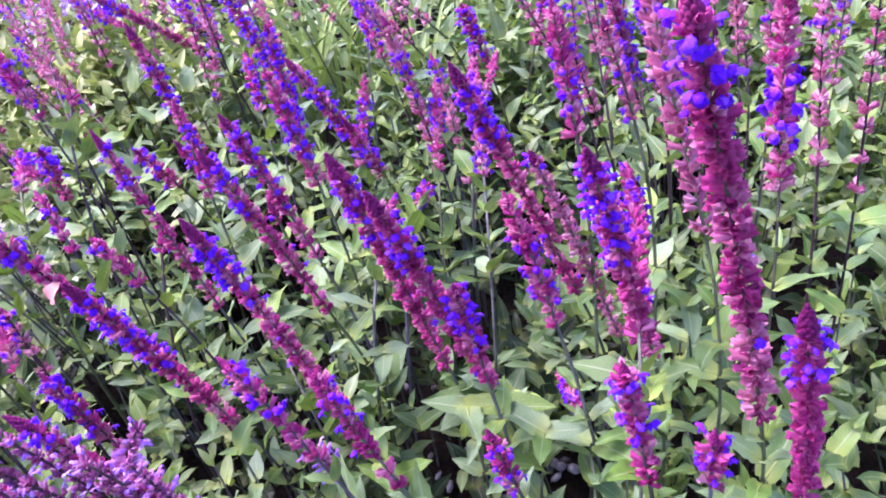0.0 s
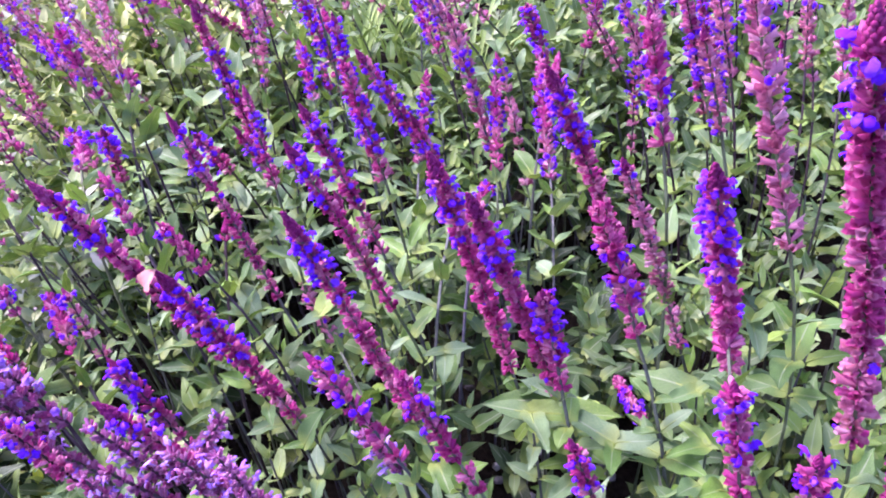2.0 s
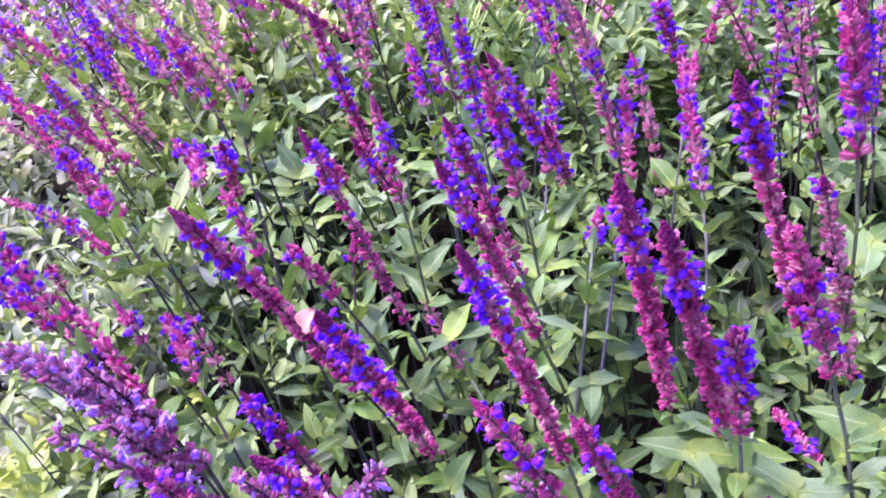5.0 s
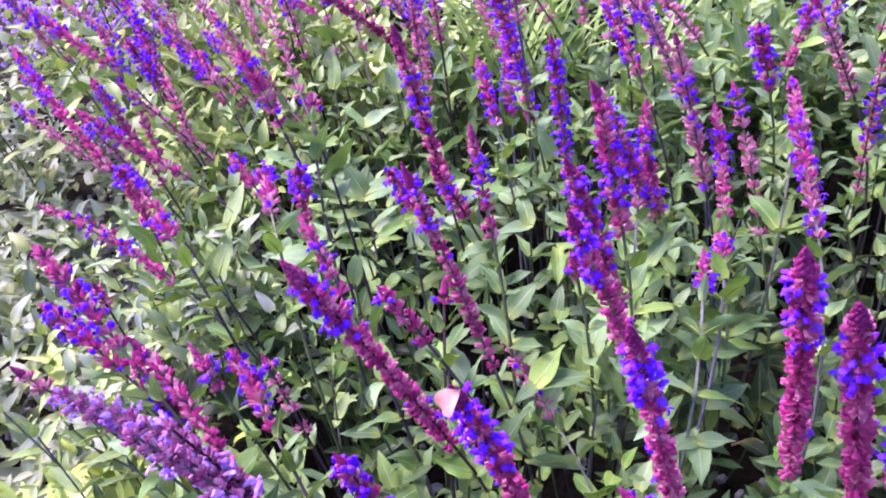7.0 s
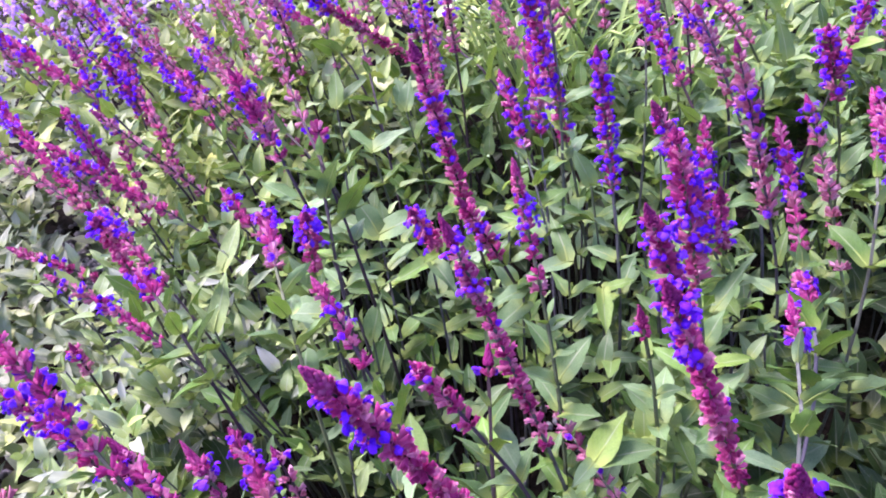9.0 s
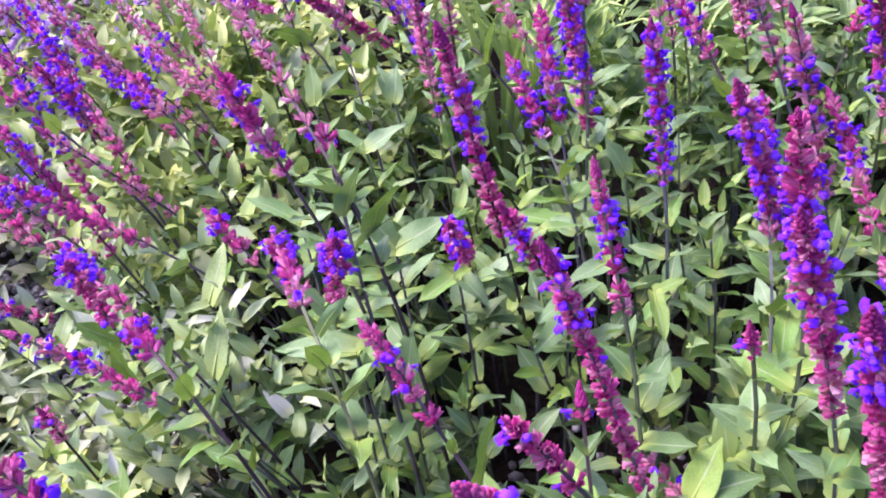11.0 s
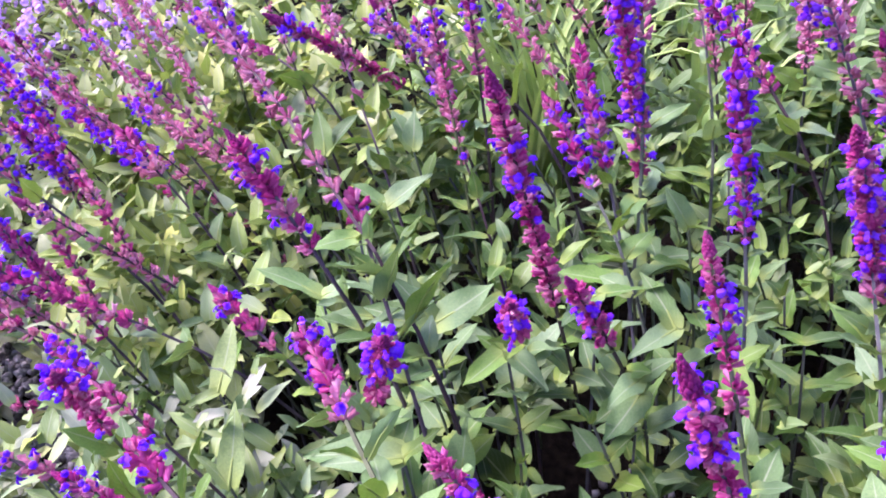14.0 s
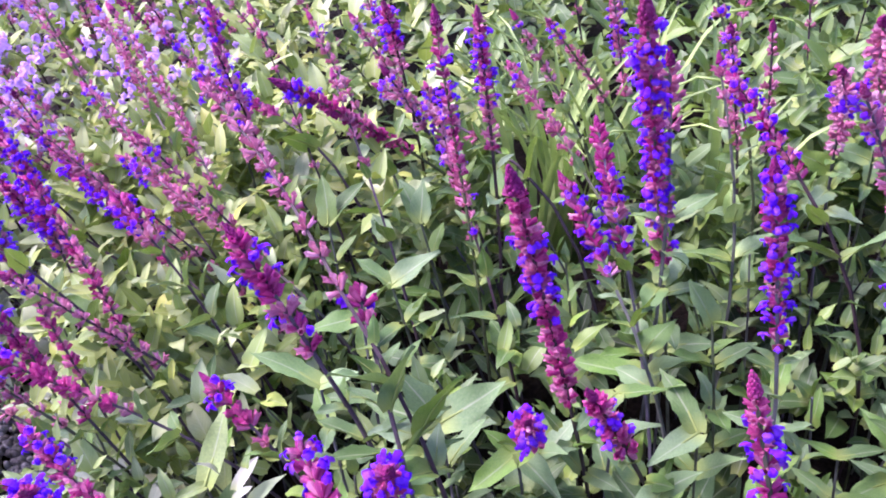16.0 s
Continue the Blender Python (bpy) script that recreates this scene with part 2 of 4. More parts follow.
def add_cup(bm, m, length, r0, r1, sides=6, lip=0.3, flare=1.15):
    """A calyx: a small swollen bell along +Z that opens to two rounded lips, the upper one longer."""
    rings = []
    for h, r in ((0.0, r0), (0.25, r1 * 0.85), (0.6, r1)):
        rings.append([bm.verts.new(m @ Vector((math.cos(a) * r, math.sin(a) * r * 0.85, h * length))) for a in [2 * math.pi * k / sides for k in range(sides)]])
    tips = []
    for k in range(sides):
        a = 2 * math.pi * k / sides
        c = math.cos(a)
        h = length * (0.82 + lip * (c * c if c > 0 else 0.6 * c * c))
        rr = r1 * (flare if abs(c) > 0.5 else 0.9)
        tips.append(bm.verts.new(m @ Vector((c * rr, math.sin(a) * rr, h))))
    rings.append(tips)
    for a, c in zip(rings, rings[1:]):
        for k in range(sides):
            bm.faces.new([a[k], a[(k + 1) % sides], c[(k + 1) % sides], c[k]])


def add_flower(bm, m, size, rng):
    """A two-lipped flower: a curved tube, a narrow hooded upper lip and a three-lobed lower lip."""
    def strip(points, widths):
        last = None
        for p, w in zip(points, widths):
            now = [bm.verts.new(m @ (Vector((-w, *p)) * size)), bm.verts.new(m @ (Vector((0, p[0], p[1] + w * 0.5)) * size)), bm.verts.new(m @ (Vector((w, *p)) * size))]
            if last:
                bm.faces.new([last[0], last[1], now[1], now[0]])
                bm.faces.new([last[1], last[2], now[2], now[1]])
            last = now
    strip([(0, 0), (0.05, 0.42), (0.2, 0.74), (0.46, 0.9), (0.66, 0.8)], [0.14, 0.19, 0.25, 0.22, 0.07])
    strip([(-0.06, 0.3), (0.0, 0.52), (0.25, 0.57), (0.5, 0.42), (0.7, 0.15)], [0.13, 0.17, 0.25, 0.40, 0.20])
    for sgn in (-1, 1):
        c = Vector((0.22 * sgn, 0.3, 0.55))
        pts = [Vector((0.1 * sgn, 0.1, 0.55)), Vector((0.4 * sgn, 0.22, 0.62)), Vector((0.46 * sgn, 0.45, 0.45)), Vector((0.2 * sgn, 0.42, 0.5))]
        vs = [bm.verts.new(m @ ((p + Vector((0, 0, rng.uniform(-0.05, 0.05)))) * size)) for p in pts]
        mid = bm.verts.new(m @ (c * size))
        for q in range(4):
            bm.faces.new([vs[q], vs[(q + 1) % 4], mid])


def whorl_meshes(count):
    """Rings of calyces round the stem, unit radius 1, axis +Z, fresh and faded, and the seats of the flowers in their cups."""
    cups, cups_old, seats, rings = [], [], [], []
    for v in range(count):
        rng = random.Random(40 + v)
        bm, bo, bf = bmesh.new(), bmesh.new(), bmesh.new()
        n = 9 + v % 3
        mine = []
        for k in range(n):
            a = 2 * math.pi * (k + rng.uniform(-0.3, 0.3)) / n
            out = rng.uniform(34, 74)
            m = Matrix.Rotation(a, 4, "Z") @ Matrix.Translation((0.10, 0, rng.uniform(-0.42, 0.38))) @ Matrix.Rotation(radians(out), 4, "Y") @ Matrix.Rotation(rng.uniform(-0.4, 0.4) + math.pi, 4, "Z")
            size = rng.uniform(0.74, 1.12)
            add_cup(bm, m, 0.84 * size, 0.08, 0.19 * size)
            if k % 4 != 3:
                add_cup(bo, m @ Matrix.Rotation(rng.uniform(-0.25, 0.25), 4, "X"), 0.84 * size, 0.07, 0.18 * size, flare=1.5, lip=0.42)
            seat = m @ Matrix.Translation((0, 0, 0.5)) @ Matrix.Rotation(radians(90), 4, "Z")
            if k % 3 != 2:
                mine.append(seat)
            if rng.random() < 0.5:
                add_flower(bf, seat, rng.uniform(0.6, 0.95), rng)
        cups.append(mesh_of("calyx_whorl", bm, CALYX))
        cups_old.append(mesh_of("calyx_whorl", bo, CALYX_OLD))
        seats.append(mine)
        rings.append(mesh_of("bloom_ring", bf, COROLLA))
    return cups, cups_old, seats, rings


def flower_meshes(count, material):
    made = []
    for v in range(count):
        rng, bm = random.Random(300 + v), bmesh.new()
        add_flower(bm, Matrix(), 1.0, rng)
        bmesh.ops.remove_doubles(bm, verts=bm.verts, dist=0.05)
        for vert in bm.verts:
            vert.co += Vector((rng.uniform(-0.05, 0.05), rng.uniform(-0.05, 0.05), rng.uniform(-0.06, 0.06)))
        made.append(mesh_of("flower", bm, material))
    return made


def bud_mesh(material, seed):
    """The closed top of a spike: tiers of small pointed bracts that overlap like scales and close at the top, height 1, greatest radius about 0.3."""
    rng, bm = random.Random(seed), bmesh.new()
    tiers = 8
    for i in range(tiers):
        t = i / (tiers - 1)
        r = 0.17 * (1 - t ** 2.2) + 0.012
        n = 7 if i < 4 else (5 if i < 7 else 3)
        for k in range(n):
            a = 2 * math.pi * (k + 0.5 * (i % 2) + rng.uniform(-0.12, 0.12)) / n
            out = radians(42 - 34 * t + rng.uniform(-8, 8))
            m = Matrix.Translation((0, 0, 0.80 * t - 0.02)) @ Matrix.Rotation(a, 4, "Z") @ Matrix.Translation((r * 0.7, 0, 0)) @ Matrix.Rotation(out, 4, "Y")
            size, wide = 0.25 * (1 - 0.25 * t) * rng.uniform(0.9, 1.15), 0.105 * (1 - 0.45 * t)
            rings = [[bm.verts.new(m @ Vector((math.cos(q) * w * wide, math.sin(q) * w * wide * 1.25, h * size))) for q in [2 * math.pi * e / 5 for e in range(5)]] for h, w in ((0.0, 0.6), (0.35, 1.0), (0.75, 0.72))]
            tip = bm.verts.new(m @ Vector((-0.02, 0, size)))
            for lo_ring, hi_ring in zip(rings, rings[1:]):
                for e in range(5):
                    bm.faces.new([lo_ring[e], lo_ring[(e + 1) % 5], hi_ring[(e + 1) % 5], hi_ring[e]])
            for e in range(5):
                bm.faces.new([rings[2][e], rings[2][(e + 1) % 5], tip])
    return mesh_of("bud_tip", bm, material)


def leaf_meshes(count, material, slim=0.40, droop=0.6):
    made = []
    for v in range(count):
        rng, bm = random.Random(900 + v), bmesh.new()
        add_leaf(bm, Matrix(), 1.0, slim * rng.uniform(0.82, 1.2), rng.uniform(0.1, 0.45), rng.uniform(0.08, droop), rng, rows=11, teeth=0.12, twist=rng.uniform(-0.5, 0.5))
        add_stalk(bm, [Vector((0, -0.06, 0)), Vector((0, 0.3, 0.035)), Vector((0, 0.6, 0.0))], [0.022, 0.018, 0.006], 4)
        made.append(mesh_of("leaf", bm, material))
    return made


def add_stalk(bm, points, radii, sides=4):
    """A square-sided stalk through the points."""
    last = None
    for i, (p, r) in enumerate(zip(points, radii)):
        ahead = (points[min(i + 1, len(points) - 1)] - points[max(i - 1, 0)]).normalized()
        side = ahead.cross(Vector((0.31, 0.2, 0.93)) if abs(ahead.z) < 0.9 else Vector((1, 0.1, 0))).normalized()
        up = ahead.cross(side)
        ring = [bm.verts.new(p + (side * math.cos(a) + up * math.sin(a)) * r) for a in [2 * math.pi * k / sides for k in range(sides)]]
        if last:
            for k in range(sides):
                bm.faces.new([last[k], last[(k + 1) % sides], ring[(k + 1) % sides], ring[k]])
        last = ring
    bm.faces.new(last)


WHORL, WHORL_OLD, SEATS, RINGS = whorl_meshes(8)
FLOWERS = flower_meshes(9, COROLLA)
BUDS = [bud_mesh(BUD, 5), bud_mesh(BUD, 6)]
BUDS_PINK = [bud_mesh(BUD_PINK, 7), bud_mesh(BUD_PINK, 8)]
LEAVES = leaf_meshes(14, LEAF)
LEAVES_FLAT = leaf_meshes(8, LEAF, 0.40, 0.35)
LEAVES_SLIM = leaf_meshes(6, LEAF_PALE, 0.27, 0.3)
LEAVES_PALE = leaf_meshes(8, LEAF_PALE, 0.32)


def joined(name, pieces, materials):
    """One mesh out of (mesh, pose, material number) pieces."""
    verts, faces, mats = [], [], []
    for me, m, k in pieces:
        n = len(verts)
        verts += [m @ v.co for v in me.vertices]
        faces += [[n + i for i in f.vertices] for f in me.polygons]
        mats += [k] * len(me.polygons)
    out = bpy.data.meshes.new(name)
    out.from_pydata(verts, [], faces)
    for mt in materials:
        out.materials.append(mt)
    out.polygons.foreach_set("material_index", mats)
    out.polygons.foreach_set("use_smooth", [True] * len(faces))
    return out


def along(points, s):
    """The place and the direction at the share s of a line of points."""
    f = min(max(s, 0.0), 1.0) * (len(points) - 1)
    i = min(int(f), len(points) - 2)
    return points[i].lerp(points[i + 1], f - i), (points[i + 1] - points[i]).normalized()


def frame_on(p, ahead, spin=0.0, scale=1.0):
    """A pose at p whose +Z runs along ahead."""
    return Matrix.Translation(p) @ ahead.to_track_quat("Z", "Y").to_matrix().to_4x4() @ Matrix.Rotation(spin, 4, "Z") @ Matrix.Scale(scale, 4)


LOOKS = {"n": "violet-blue salvia flower spike with magenta calyces above green leaves", "d": "dark magenta salvia spike with some violet flowers open",
         "p": "faded pink salvia spike, mostly empty calyces", "s": "sparse pink salvia spike with whorls far apart", "b": "short salvia bud spike on a leafy stem"}


def salvia(tip, end, lo, hi, full, look_of, wide, rng, leaves=4, near=True):
    """One flowering salvia stem. tip and end: top and foot of its flower spike; lo to hi: the share of the spike, from the tip, in bloom."""
    tip, end = Vector(tip), Vector(end)
    length = (tip - end).length
    ahead = (tip - end) / length
    ground = Vector((end.x - ahead.x * 0.10 + rng.uniform(-0.015, 0.015), end.y - ahead.y * 0.06 + rng.uniform(-0.015, 0.015), 0.0))
    thing = tagged(new("salvia_stem"), LOOKS[look_of], "flower", "flowering salvia stems")
    thing.location = ground
    bow = ahead.cross(Vector((0, 0, 1))) * rng.uniform(-0.03, 0.03) * length + Vector((0, 0, 0.02 * length))
    a, c = end - ground, tip - ground
    knee = a - ahead * min(0.12, a.z * 0.6)
    line = []
    for i in range(8):
        t = i / 7
        line.append(Vector((0, 0, 0)).lerp(knee, t).lerp(knee.lerp(a, t), t))
    spike = [a.lerp(c, i / 8) + bow * math.sin(math.pi * i / 8) for i in range(9)]
    bm = bmesh.new()
    pts = line + spike[1:]
    add_stalk(bm, pts, [0.00125 - 0.0006 * i / (len(pts) - 1) for i in range(len(pts))], 4)
    part_of("stem", mesh_of("stem", bm, STEM_GREEN if end.x > -0.17 and near else STEM, False), thing, Matrix())
    # the spike, from the foot up
    bud_share = {"n": 0.09, "d": 0.14, "p": 0.06, "s": 0.05, "b": 0.7}[look_of]
    bud_len = max(min(bud_share * length, 0.016 if look_of == "b" else 0.014), 0.008)
    radius = {"n": 0.0066, "d": 0.0068, "p": 0.0062, "s": 0.0060, "b": 0.0050}[look_of] * wide
    gap = {"n": 0.0066, "d": 0.0058, "p": 0.0086, "s": 0.0135, "b": 0.006}[look_of]
    s, pieces = 0.0, []
    while s < length - bud_len * 0.8:
        f = s / length
        p, d = along(spike, f)
        r = radius * (1.0 if f < 0.7 else 1.0 - 0.35 * (f - 0.7) / 0.3) * rng.uniform(0.85, 1.15)
        faded = look_of in "ps" or (f < 0.3 and rng.random() < 0.35 and look_of != "d")
        v = rng.randrange(len(WHORL))
        m = frame_on(p, d, rng.uniform(0, 6.28), r)
        share = 1 - f
        odds = 0.62 * full + 0.12 if lo <= share <= hi else 0.03
        if not near:
            pieces.append(((WHORL_OLD if faded else WHORL)[v], m, 1 if faded else 0))
            if odds > 0.1 and rng.random() < odds + 0.3:
                pieces.append((RINGS[v], m @ Matrix.Rotation(rng.uniform(0, 0.4), 4, "Z"), 2))
        else:
            whorl = part_of("calyx_whorl", (WHORL_OLD if faded else WHORL)[v], thing, m)
            whorl["kind"] = "stuff"
            for seat in SEATS[v]:
                if rng.random() < odds:
                    size = rng.uniform(0.0038, 0.0055) * wide ** 0.4 / r
                    part_of("flower", rng.choice(FLOWERS), whorl, seat @ Matrix.Rotation(rng.uniform(-0.7, 0.7), 4, "Z") @ Matrix.Diagonal((size * rng.uniform(0.8, 1.15), size * rng.uniform(0.8, 1.15), size * rng.uniform(0.8, 1.2), 1)))
        s += gap * rng.uniform(0.8, 1.2) * (1.0 if f < 0.6 else 1.0 - 0.35 * (f - 0.6) / 0.4) * (1.35 if f < 0.15 else 1.0)
    if pieces:
        part_of("flower_spike", joined("flower_spike", pieces, [CALYX, CALYX_OLD, COROLLA]), thing, Matrix())["kind"] = "stuff"
    p, d = along(spike, 1 - bud_len / length)
    pink = rng.random() < (0.6 if look_of in "psb" else 0.2)
    fat = min(0.95, 1.75 * radius / bud_len)
    part_of("bud_tip", rng.choice(BUDS_PINK if pink else BUDS), thing, frame_on(p, d, rng.uniform(0, 6)) @ Matrix.Diagonal((bud_len * fat, bud_len * fat, bud_len * 1.08, 1)))["kind"] = "stuff"
    # leaf pairs below the spike, the upper ones smaller
    drop, spin = 0.014 + 0.6 * max(0.0, end.z - 0.30), rng.uniform(0, 6.28)
    stem_len = sum((q - w).length for q, w in zip(line, line[1:]))
    for k in range(leaves):
        if drop > stem_len * 0.8:
            break
        p, d = along(line, 1 - drop / stem_len)
        leaf_pair(thing, p, d, spin, [0.015, 0.022, 0.027, 0.029, 0.029][min(k, 4)] * rng.uniform(0.8, 1.2), rng, 42 - 9 * k)
        drop += rng.uniform(0.020, 0.032)
        spin += math.pi / 2
    return thing


def leaf_pair(owner, p, ahead, spin, size, rng, rise=55.0, kinds=None):
    """Two opposite leaves on a stem at p, rising by so many degrees from square to the stem."""
    for k in (0, 1):
        tilt = rise + rng.uniform(-16, 16)
        m = frame_on(p, ahead, spin + math.pi * k + rng.uniform(-0.3, 0.3)) @ Matrix.Rotation(radians(tilt), 4, "X") @ Matrix.Translation((0, 0.002, 0)) @ Matrix.Rotation(rng.uniform(-0.35, 0.35), 4, "Y")
        part_of("leaf", rng.choice(kinds or LEAVES), owner, m @ Matrix.Scale(size * rng.uniform(0.82, 1.15), 4))


def shoot_stem(thing, line):
    bm = bmesh.new()
    add_stalk(bm, line, [0.0012 - 0.0005 * i / (len(line) - 1) for i in range(len(line))], 4)
    part_of("stem", mesh_of("stem", bm, STEM_GREEN, False), thing, Matrix())


def leafy_shoot(x, y, height, lean, rng, pairs=4, kinds=None):
    """A shoot with no flower: opposite leaf pairs in turn, the youngest on top."""
    thing = tagged(new("leafy_shoot"), "green leafy salvia shoot with paired toothed leaves", "plant", "leafy salvia shoots")
    thing.location = (x, y, 0)
    line = [Vector((lean[0] * t * t, lean[1] * t * t, height * t)) for t in [i / 5 for i in range(6)]]
    shoot_stem(thing, line)
    s, spin = 1.0, rng.uniform(0, 6.28)
    for k in range(pairs):
        p, d = along(line, s)
        leaf_pair(thing, p, d, spin, [0.013, 0.020, 0.025, 0.027, 0.027][min(k, 4)] * rng.uniform(0.75, 1.25), rng, [60, 40, 27, 16, 6][min(k, 4)], kinds)
        s -= rng.uniform(0.014, 0.026) / height
        spin += math.pi / 2 + rng.uniform(-0.3, 0.3)
    return thing


def broad_shoot(node, tips, rng):
    """A shoot whose large upper leaves reach from one node to the given tips, with smaller pairs below."""
    node = Vector(node)
    thing = tagged(new("leafy_shoot"), "green salvia shoot with large pale-ribbed leaves", "plant", "leafy salvia shoots")
    thing.location = (node.x + rng.uniform(-0.01, 0.02), node.y - 0.01, 0)
    top = node - Vector(thing.location)
    line = [Vector((top.x * t * t, top.y * t * t, top.z * t)) for t in [i / 5 for i in range(6)]]
    shoot_stem(thing, line)
    for tip in tips:
        run = Vector(tip) - node
        ahead = run.normalized()
        side = ahead.cross(Vector((0, 0, 1))).normalized()
        up = side.cross(ahead)
        m = Matrix((side, ahead, up)).transposed().to_4x4()
        m.translation = top
        part_of("leaf", rng.choice(LEAVES_SLIM if node.x < -0.33 else LEAVES_FLAT), thing, m @ Matrix.Rotation(rng.uniform(-0.25, 0.25), 4, "Y") @ Matrix.Scale(run.length * 1.04, 4))
    s, spin = 1.0 - 0.03 / top.z, rng.uniform(0, 6.28)
    for k in range(3):
        p, d = along(line, s)
        leaf_pair(thing, p, d, spin, 0.027 * rng.uniform(0.8, 1.15), rng, 26 - 8 * k)
        s -= 0.032 / top.z
        spin += math.pi / 2
    return thing


# ---- ground: one sheet of dark soil to the horizon, gently uneven near the bed ----
bm = bmesh.new()
cells = 90
for i in range(cells + 1):
    for j in range(cells + 1):
        u, v = (i / cells * 2 - 1), (j / cells * 2 - 1)
        x, y = 1.2 * u + 300 * u ** 9, 0.6 + 1.3 * v + 300 * v ** 9
        bm.verts.new((x, y, 0.012 * noise.noise(Vector((x * 9, y * 9, 0))) + 0.006 * noise.noise(Vector((x * 40, y * 40, 3))) if abs(x) < 4 and abs(y) < 4 else 0))
bm.verts.ensure_lookup_table()
for i in range(cells):
    for j in range(cells):
        q = i * (cells + 1) + j
        bm.faces.new([bm.verts[q], bm.verts[q + cells + 1], bm.verts[q + cells + 2], bm.verts[q + 1]])
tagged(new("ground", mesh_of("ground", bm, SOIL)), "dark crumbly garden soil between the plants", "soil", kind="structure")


# ---- flowering stems near the path: tip, foot of the spike, bloom from, to, fullness, look, width ----
rng = random.Random(11)
salvia((-0.221, 0.320, 0.422), (-0.170, 0.337, 0.285), 0.1, 0.38, 0.6, "d", 1.0, rng)
salvia((-0.156, 0.280, 0.400), (-0.130, 0.320, 0.243), 0.05, 0.5, 0.8, "n", 1.0, rng)
salvia((-0.190, 0.414, 0.398), (-0.151, 0.400, 0.267), 0.08, 0.3, 0.6, "d", 0.8, rng)
salvia((-0.147, 0.449, 0.237), (-0.117, 0.392, 0.231), 0.0, 0.1, 0.1, "p", 0.95, rng)
salvia((-0.097, 0.268, 0.359), (-0.058, 0.242, 0.314), 0.1, 0.6, 0.8, "n", 1.0, rng)
salvia((-0.057, 0.265, 0.350), (-0.021, 0.237, 0.295), 0.2, 0.5, 0.6, "d", 1.0, rng)
salvia((-0.113, 0.366, 0.407), (-0.071, 0.370, 0.284), 0.08, 0.4, 0.8, "n", 0.95, rng)
salvia((-0.097, 0.286, 0.425), (-0.059, 0.311, 0.256), 0.08, 0.3, 0.9, "d", 0.9, rng)
salvia((-0.035, 0.602, 0.366), (-0.006, 0.571, 0.262), 0.3, 0.6, 0.5, "p", 1.3, rng)
salvia((0.019, 0.379, 0.436), (0.087, 0.408, 0.248), 0.08, 0.32, 0.8, "n", 1.1, rng)
salvia((0.040, 0.342, 0.383), (0.062, 0.311, 0.319), 0.3, 0.95, 0.8, "n", 1.2, rng)
salvia((0.073, 0.415, 0.448), (0.083, 0.390, 0.384), 0.4, 0.95, 0.8, "n", 1.15, rng, 4)
salvia((0.114, 0.404, 0.350), (0.098, 0.282, 0.338), 0.2, 0.55, 0.9, "n", 1.15, rng)
salvia((0.068, 0.265, 0.456), (0.110, 0.300, 0.305), 0.05, 0.5, 1, "n", 1.15, rng)
salvia((0.116, 0.394, 0.465), (0.144, 0.344, 0.346), 0.0, 0.22, 0.9, "p", 1.45, rng)
salvia((0.088, 0.230, 0.530), (0.144, 0.241, 0.323), 0.06, 0.2, 1, "n", 1.3, rng)
salvia((0.077, 0.225, 0.385), (0.091, 0.218, 0.313), 0.15, 0.6, 0.9, "n", 1.1, rng)
salvia((0.112, 0.212, 0.356), (0.114, 0.209, 0.321), 0.1, 0.9, 0.9, "n", 1.1, rng)
salvia((0.072, 0.384, 0.198), (0.076, 0.322, 0.231), 0.5, 1, 0.6, "b", 1.0, rng)
salvia((0.022, 0.252, 0.312), (0.034, 0.245, 0.275), 0.1, 1, 0.6, "n", 1.0, rng)
salvia((-0.218, 0.309, 0.313), (-0.185, 0.294, 0.252), 0.1, 0.8, 0.8, "n", 1.0, rng)
salvia((-0.207, 0.391, 0.339), (-0.184, 0.381, 0.310), 0.0, 0.35, 0.6, "d", 0.85, rng)
salvia((-0.256, 0.436, 0.347), (-0.233, 0.409, 0.318), 0.1, 0.7, 0.7, "d", 0.8, rng)
salvia((-0.300, 0.508, 0.331), (-0.283, 0.463, 0.331), 0.05, 0.7, 0.8, "n", 0.95, rng)
salvia((-0.265, 0.475, 0.354), (-0.276, 0.495, 0.299), 0.0, 0.6, 0.9, "n", 0.95, rng)
salvia((-0.162, 0.471, 0.383), (-0.151, 0.451, 0.320), 0.25, 0.65, 1, "n", 0.78, rng)
salvia((-0.095, 0.459, 0.404), (-0.078, 0.451, 0.323), 0.3, 0.8, 0.9, "n", 1.1, rng)
salvia((-0.053, 0.576, 0.333), (-0.060, 0.520, 0.287), 0.3, 0.95, 0.9, "n", 0.9, rng)
salvia((-0.117, 0.566, 0.386), (-0.106, 0.552, 0.302), 0.1, 1, 0.9, "n", 0.85, rng)
salvia((-0.061, 0.496, 0.342), (-0.046, 0.522, 0.281), 0.5, 0.9, 0.5, "b", 1.0, rng)
salvia((0.000, 0.609, 0.308), (-0.002, 0.523, 0.273), 0.3, 0.65, 0.9, "n", 1.0, rng, 4)
salvia((0.000, 0.574, 0.345), (0.020, 0.518, 0.264), 0.0, 0.3, 0.5, "p", 1.0, rng, 4)
salvia((0.051, 0.609, 0.325), (0.037, 0.550, 0.317), 0.8, 1, 0.3, "b", 1.0, rng, 4)
salvia((-0.037, 0.316, 0.431), (-0.001, 0.342, 0.259), 0.1, 0.4, 0.9, "n", 1.1, rng)
salvia((-0.021, 0.302, 0.419), (0.025, 0.324, 0.258), 0.15, 0.35, 0.9, "d", 1.1, rng)
salvia((0.012, 0.300, 0.362), (0.024, 0.301, 0.290), 0.1, 0.6, 0.9, "n", 1.0, rng)
